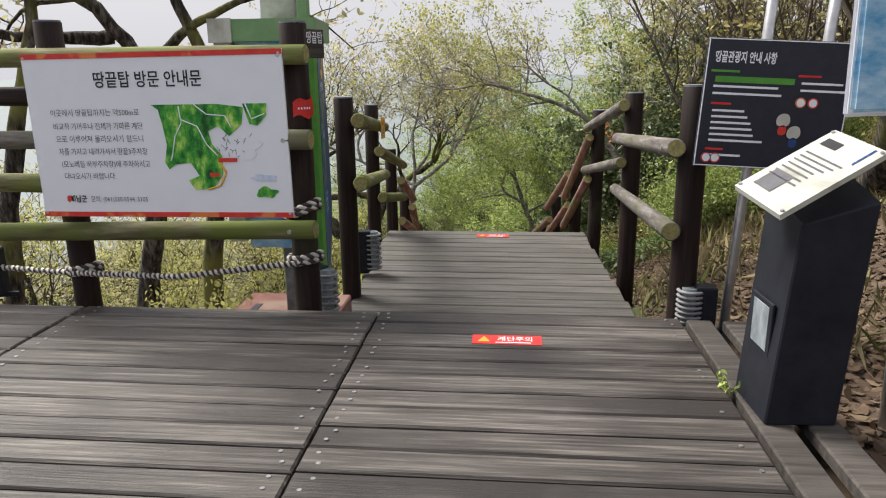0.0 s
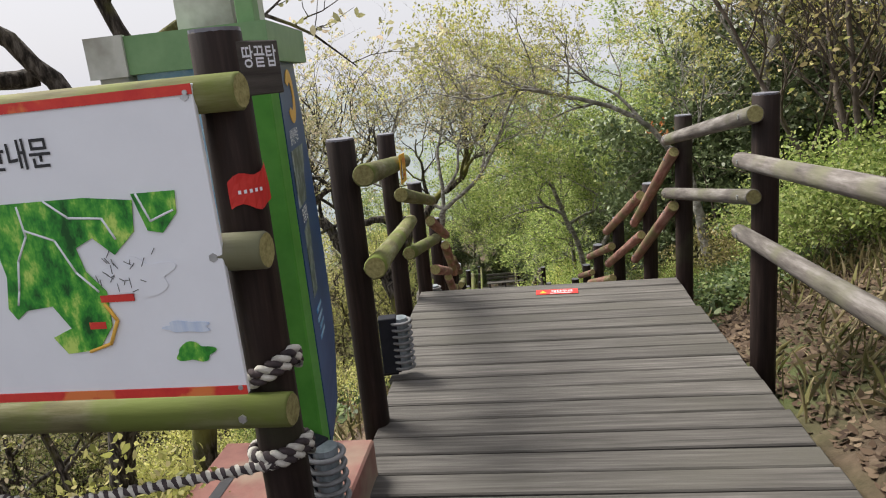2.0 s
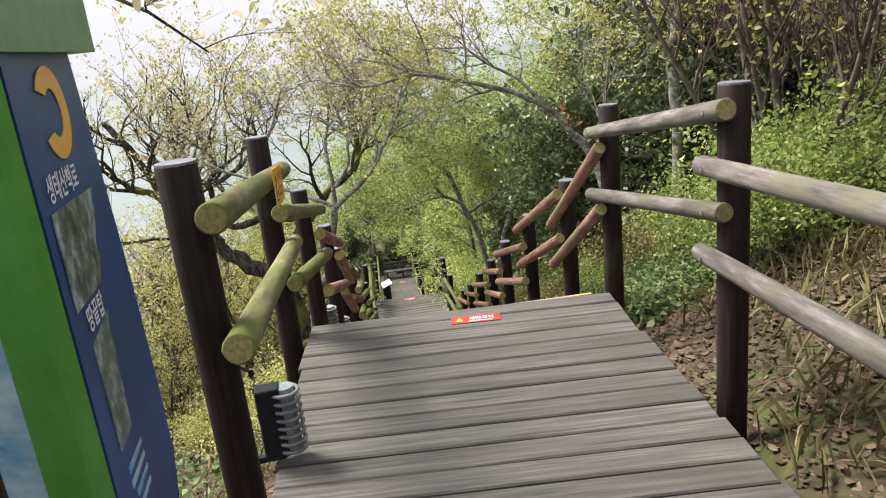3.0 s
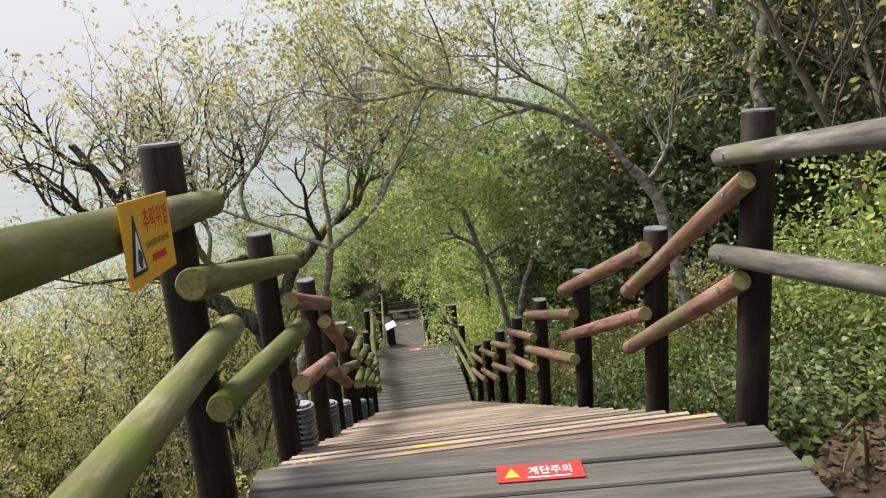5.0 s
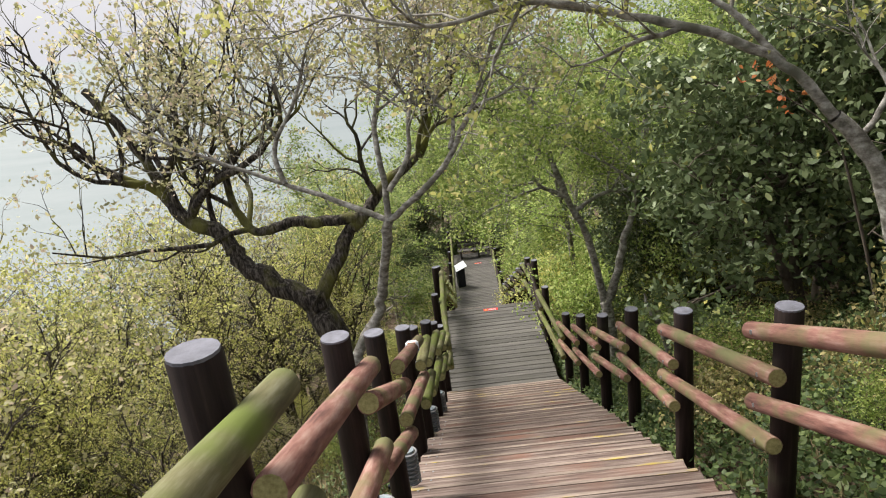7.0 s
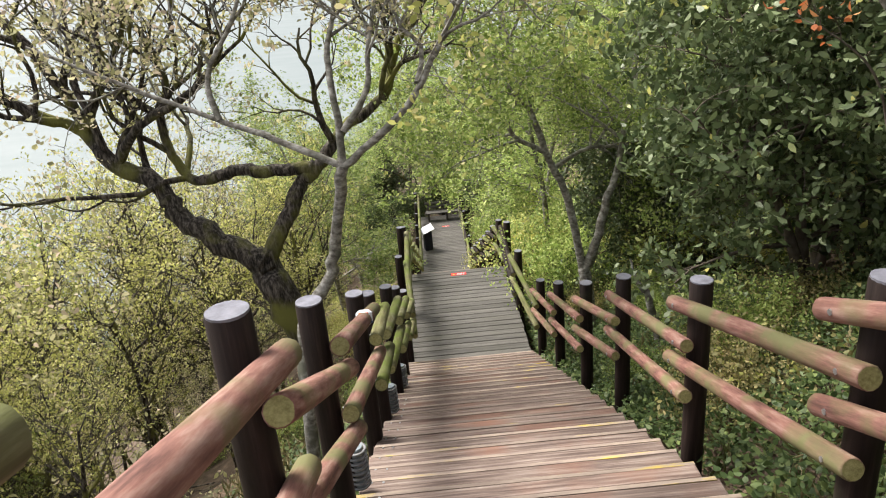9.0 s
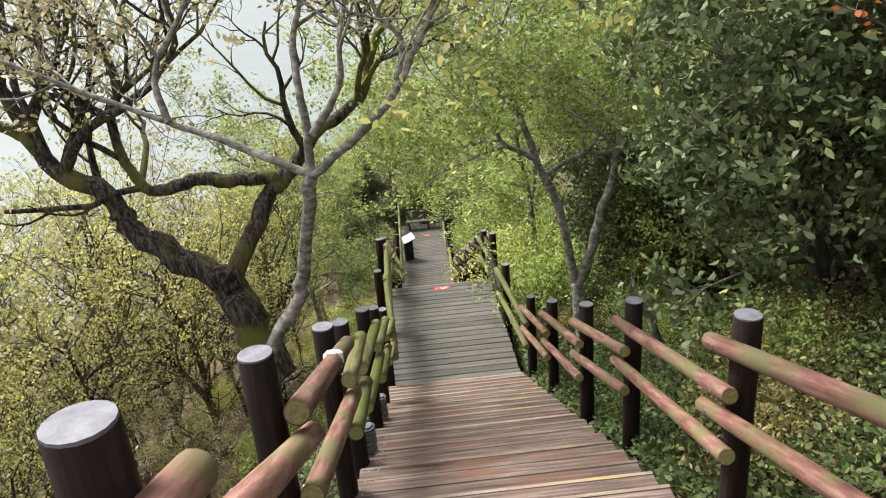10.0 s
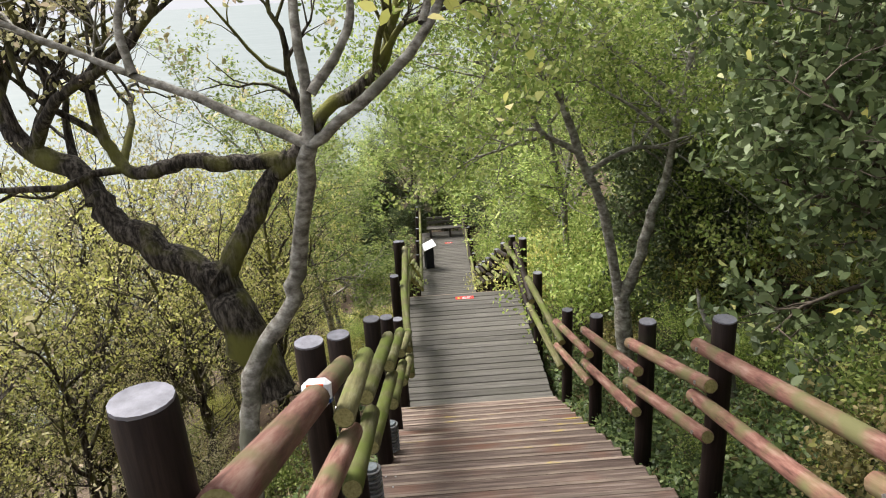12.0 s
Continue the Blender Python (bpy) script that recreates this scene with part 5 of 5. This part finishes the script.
for _ in range(16):
    x, y = rng.uniform(6, 18), rng.uniform(10, 36)
    plant(rng.choice(("spring_a", "spring_b", "layer", "ever")), x, y, rng.uniform(0.9, 1.3))
# low shrubs on both sides
for _ in range(210):
    y = rng.uniform(4.8, 42)
    side = rng.choice((-1, 1))
    x = mid(y) + side * rng.uniform(1.5, 6.5)
    if y < 8.5 and x > 1.2:
        continue
    if side < 0 and rng.random() < 0.4:
        continue
    k = rng.choice(("shrub_a", "shrub_a", "shrub_c", "shrub_b")) if side < 0 else rng.choice(("shrub_b", "shrub_c", "shrub_c", "shrub_b"))
    plant(k, x, y, rng.uniform(0.4, 0.95) if side < 0 else rng.uniform(0.45, 0.9))
for x, y, s in ((3.1, 9.0, 0.9), (3.5, 9.6, 1.1), (2.9, 10.2, 0.8), (3.6, 10.4, 1.2), (3.4, 11.3, 1.0)):
    plant("shrub_b", x, y, s)


for _ in range(46):
    y = rng.uniform(19.5, 42)
    x = mid(y) + rng.uniform(1.7, 5.5)
    plant(rng.choice(("shrub_b", "shrub_b", "shrub_a")), x, y, rng.uniform(0.9, 1.7))


def scatter(count, box, keep, lift, seed):
    g = random.Random(seed)
    out = []
    while len(out) < count:
        x, y = g.uniform(box[0], box[1]), g.uniform(box[2], box[3])
        if not keep(x, y, g):
            continue
        out.append((x, y, ground_z(x, y) + g.uniform(*lift)))
    return np.array(out)


def off_walk(x, y, g):
    return abs(x - mid(y)) > 1.18 and (x < mid(y) or y > 8.6) and noise.noise(Vector((x * 0.5, y * 0.5, 7.7))) > g.uniform(-0.5, 0.35)


ivy = tagged(new("ground_cover", leaf_mesh("ground_cover", scatter(26000, (-3.8, 6.2, 6.0, 26), off_walk, (0.0, 0.16), 3), 0.07, L_IVY, 0.8, 0.0, 3, 0.55)),
             "low green ivy and weeds on the slope", "ground cover", kind="stuff")
weeds = tagged(new("ground_cover", leaf_mesh("ground_cover", scatter(34000, (0.2, 6.0, 9.0, 23), lambda x, y, g: 1.18 < x - mid(y) < 4.2 and noise.noise(Vector((x * 0.7, y * 0.7, 3.3))) > g.uniform(-0.75, 0.3), (0.0, 0.24), 23), 0.055, L_IVY, 0.7, 0.0, 23, 0.5)),
               "dense low green weeds beside the stairs", "ground cover", kind="stuff")
litter = tagged(new("leaf_litter", leaf_mesh("leaf_litter", scatter(26000, (-4.5, 6.5, 2.0, 24), lambda x, y, g: abs(x - mid(y)) > 1.15 and (y > 6 or x > 1.95), (0.0, 0.035), 5), 0.07, L_DRY, 0.6, 0.0, 4, 0.7)),
                "dry brown fallen leaves on the slope", "leaf litter", kind="stuff")
seedlings = tagged(new("ground_cover", leaf_mesh("ground_cover", scatter(30000, (0.2, 6.0, 9.0, 23), lambda x, y, g: 1.18 < x - mid(y) < 4.2 and noise.noise(Vector((x * 0.7, y * 0.7, 3.3))) > g.uniform(-0.75, 0.3), (0.0, 0.3), 29), 0.05, L_IVY, 0.6, 0.0, 29, 0.4)),
               "fresh green seedlings beside the stairs", "ground cover", kind="stuff")
litter = tagged(new("leaf_litter", leaf_mesh("leaf_litter", scatter(20000, (1.75, 5.2, 2.4, 13), lambda x, y, g: x > mid(y) + 1.15 and (y > 4.6 or x > 1.95), (0.0, 0.03), 15), 0.06, L_DRY, 0.6, 0.0, 14, 0.75)),
                     "dense dry brown leaves on the bank beside the deck", "leaf litter", kind="stuff")
blades = scatter(12000, (-4.0, 6.0, 2.4, 22), lambda x, y, g: abs(x - mid(y)) > 1.2 and (y > 6 or x > 2.1) and noise.noise(Vector((x * 0.8, y * 0.8, 2.2))) > g.uniform(-0.4, 0.4), (0.05, 0.12), 6)
grass = tagged(new("grass", leaf_mesh("grass", blades, 0.3, L_GRASS, 0.035, -1.6, 7)), "thin dry grass tufts on the slope", "grass", kind="stuff")

# ---- single planks ----
rng = random.Random(21)


def lay(own, mesh, x, y, z, turn=0.0, tilt=0.0):
    ob = placed("plank", mesh, own, pose(x, y, z + rng.uniform(-0.002, 0.002), tilt, rng.uniform(-0.15, 0.15), turn + rng.uniform(-0.12, 0.12)))
    return ob


deck_r = plank_mesh("plank", 1.56, 0.142, 0.04, DECK)
deck_l = plank_mesh("plank", 1.63, 0.142, 0.04, DECK)
deck_ll = plank_mesh("plank", 3.0, 0.142, 0.04, DECK)
for i in range(39):
    y = DECK_END - 0.0774 - i * 0.1549
    lay(deck, deck_r, 0.78, y, -0.02)
    lay(deck, deck_l, -0.825, y - 0.012, -0.02)
    lay(deck, deck_ll, -3.15, y - 0.024, -0.02)
edge_m = plank_mesh("plank", 0.125, 6.1, 0.05, BEAM)
for x in (1.65, 1.84):
    lay(deck, edge_m, x, DECK_END - 3.07, -0.03)
tread_a = plank_mesh("plank", 2.0, 0.2, 0.04, LOWER)
lay(low_deck, tread_a, 0.58, 4.39, -0.235)
lay(low_deck, tread_a, 0.58, 4.6, -0.235)
low_m = plank_mesh("plank", 2 * HALF, 0.160, 0.04, LOWER)
n_low = 20
for i in range(n_low):
    lay(low_deck, low_m, mid(LOW_END - i * 0.1736) + rng.uniform(-0.012, 0.012), LOW_END - 0.0868 - i * 0.1736, LOW_Z - 0.02)
tread_m = plank_mesh("plank", 2 * HALF, 0.145, 0.04, TREAD)
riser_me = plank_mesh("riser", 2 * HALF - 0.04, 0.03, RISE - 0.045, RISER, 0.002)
strip_me = plank_mesh("nosing_strip", 2 * HALF - 0.02, 0.03, 0.006, STRIP, 0.001)
for y0, count, z0, own in ((LOW_END, STEPS, LOW_Z, stairs), (LAND_END, STEPS2, LAND_Z, stairs_far)):
    for i in range(1, count):
        z = z0 - i * RISE
        ya = y0 + (i - 1) * TREAD_D
        for k in (0, 1):
            yp = ya + 0.086 + k * 0.149
            lay(own, tread_m, mid(yp) + rng.uniform(-0.015, 0.015), yp, z - 0.02, TURN)
        yn = ya + 0.086 + 0.149 + 0.058
        placed("nosing_strip", strip_me, own, pose(mid(yn), yn, z + 0.002, 0, 0, TURN))
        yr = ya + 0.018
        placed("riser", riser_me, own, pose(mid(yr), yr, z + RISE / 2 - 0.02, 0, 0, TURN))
for y0, y1, z, own in ((LAND_Y - TREAD_D, LAND_END, LAND_Z, landing), (LOW2_Y - TREAD_D, LOW2_END, LOW2_Z, deck_far)):
    n = int((y1 - y0) / 0.1736)
    for i in range(n):
        yp = y1 - 0.0868 - i * 0.1736
        lay(own, low_m, mid(yp) + rng.uniform(-0.012, 0.012), yp, z - 0.02, TURN)
nail_me = mesh_from("nail", *rod((0, 0, -0.004), (0, 0, 0.003), 0.009, 6)[:2], NAIL)
for i in range(16):
    y = DECK_END - 0.0774 - i * 0.1549
    for x in (0.06, -0.07, 1.5, -1.56):
        for k in (-0.03, 0.035):
            if rng.random() < 0.8 and x not in (1.5,) or rng.random() < 0.4:
                placed("nail", nail_me, deck, pose(x + rng.uniform(-0.015, 0.015), y + k, 0.0))
for i in range(1, 26):
    for s in (-0.98, 0.98, -0.9):
        y = LOW_END + (i - 1) * TREAD_D + 0.2
        placed("nail", nail_me, stairs, pose(mid(y) + s, y, LOW_Z - i * RISE + 0.001))
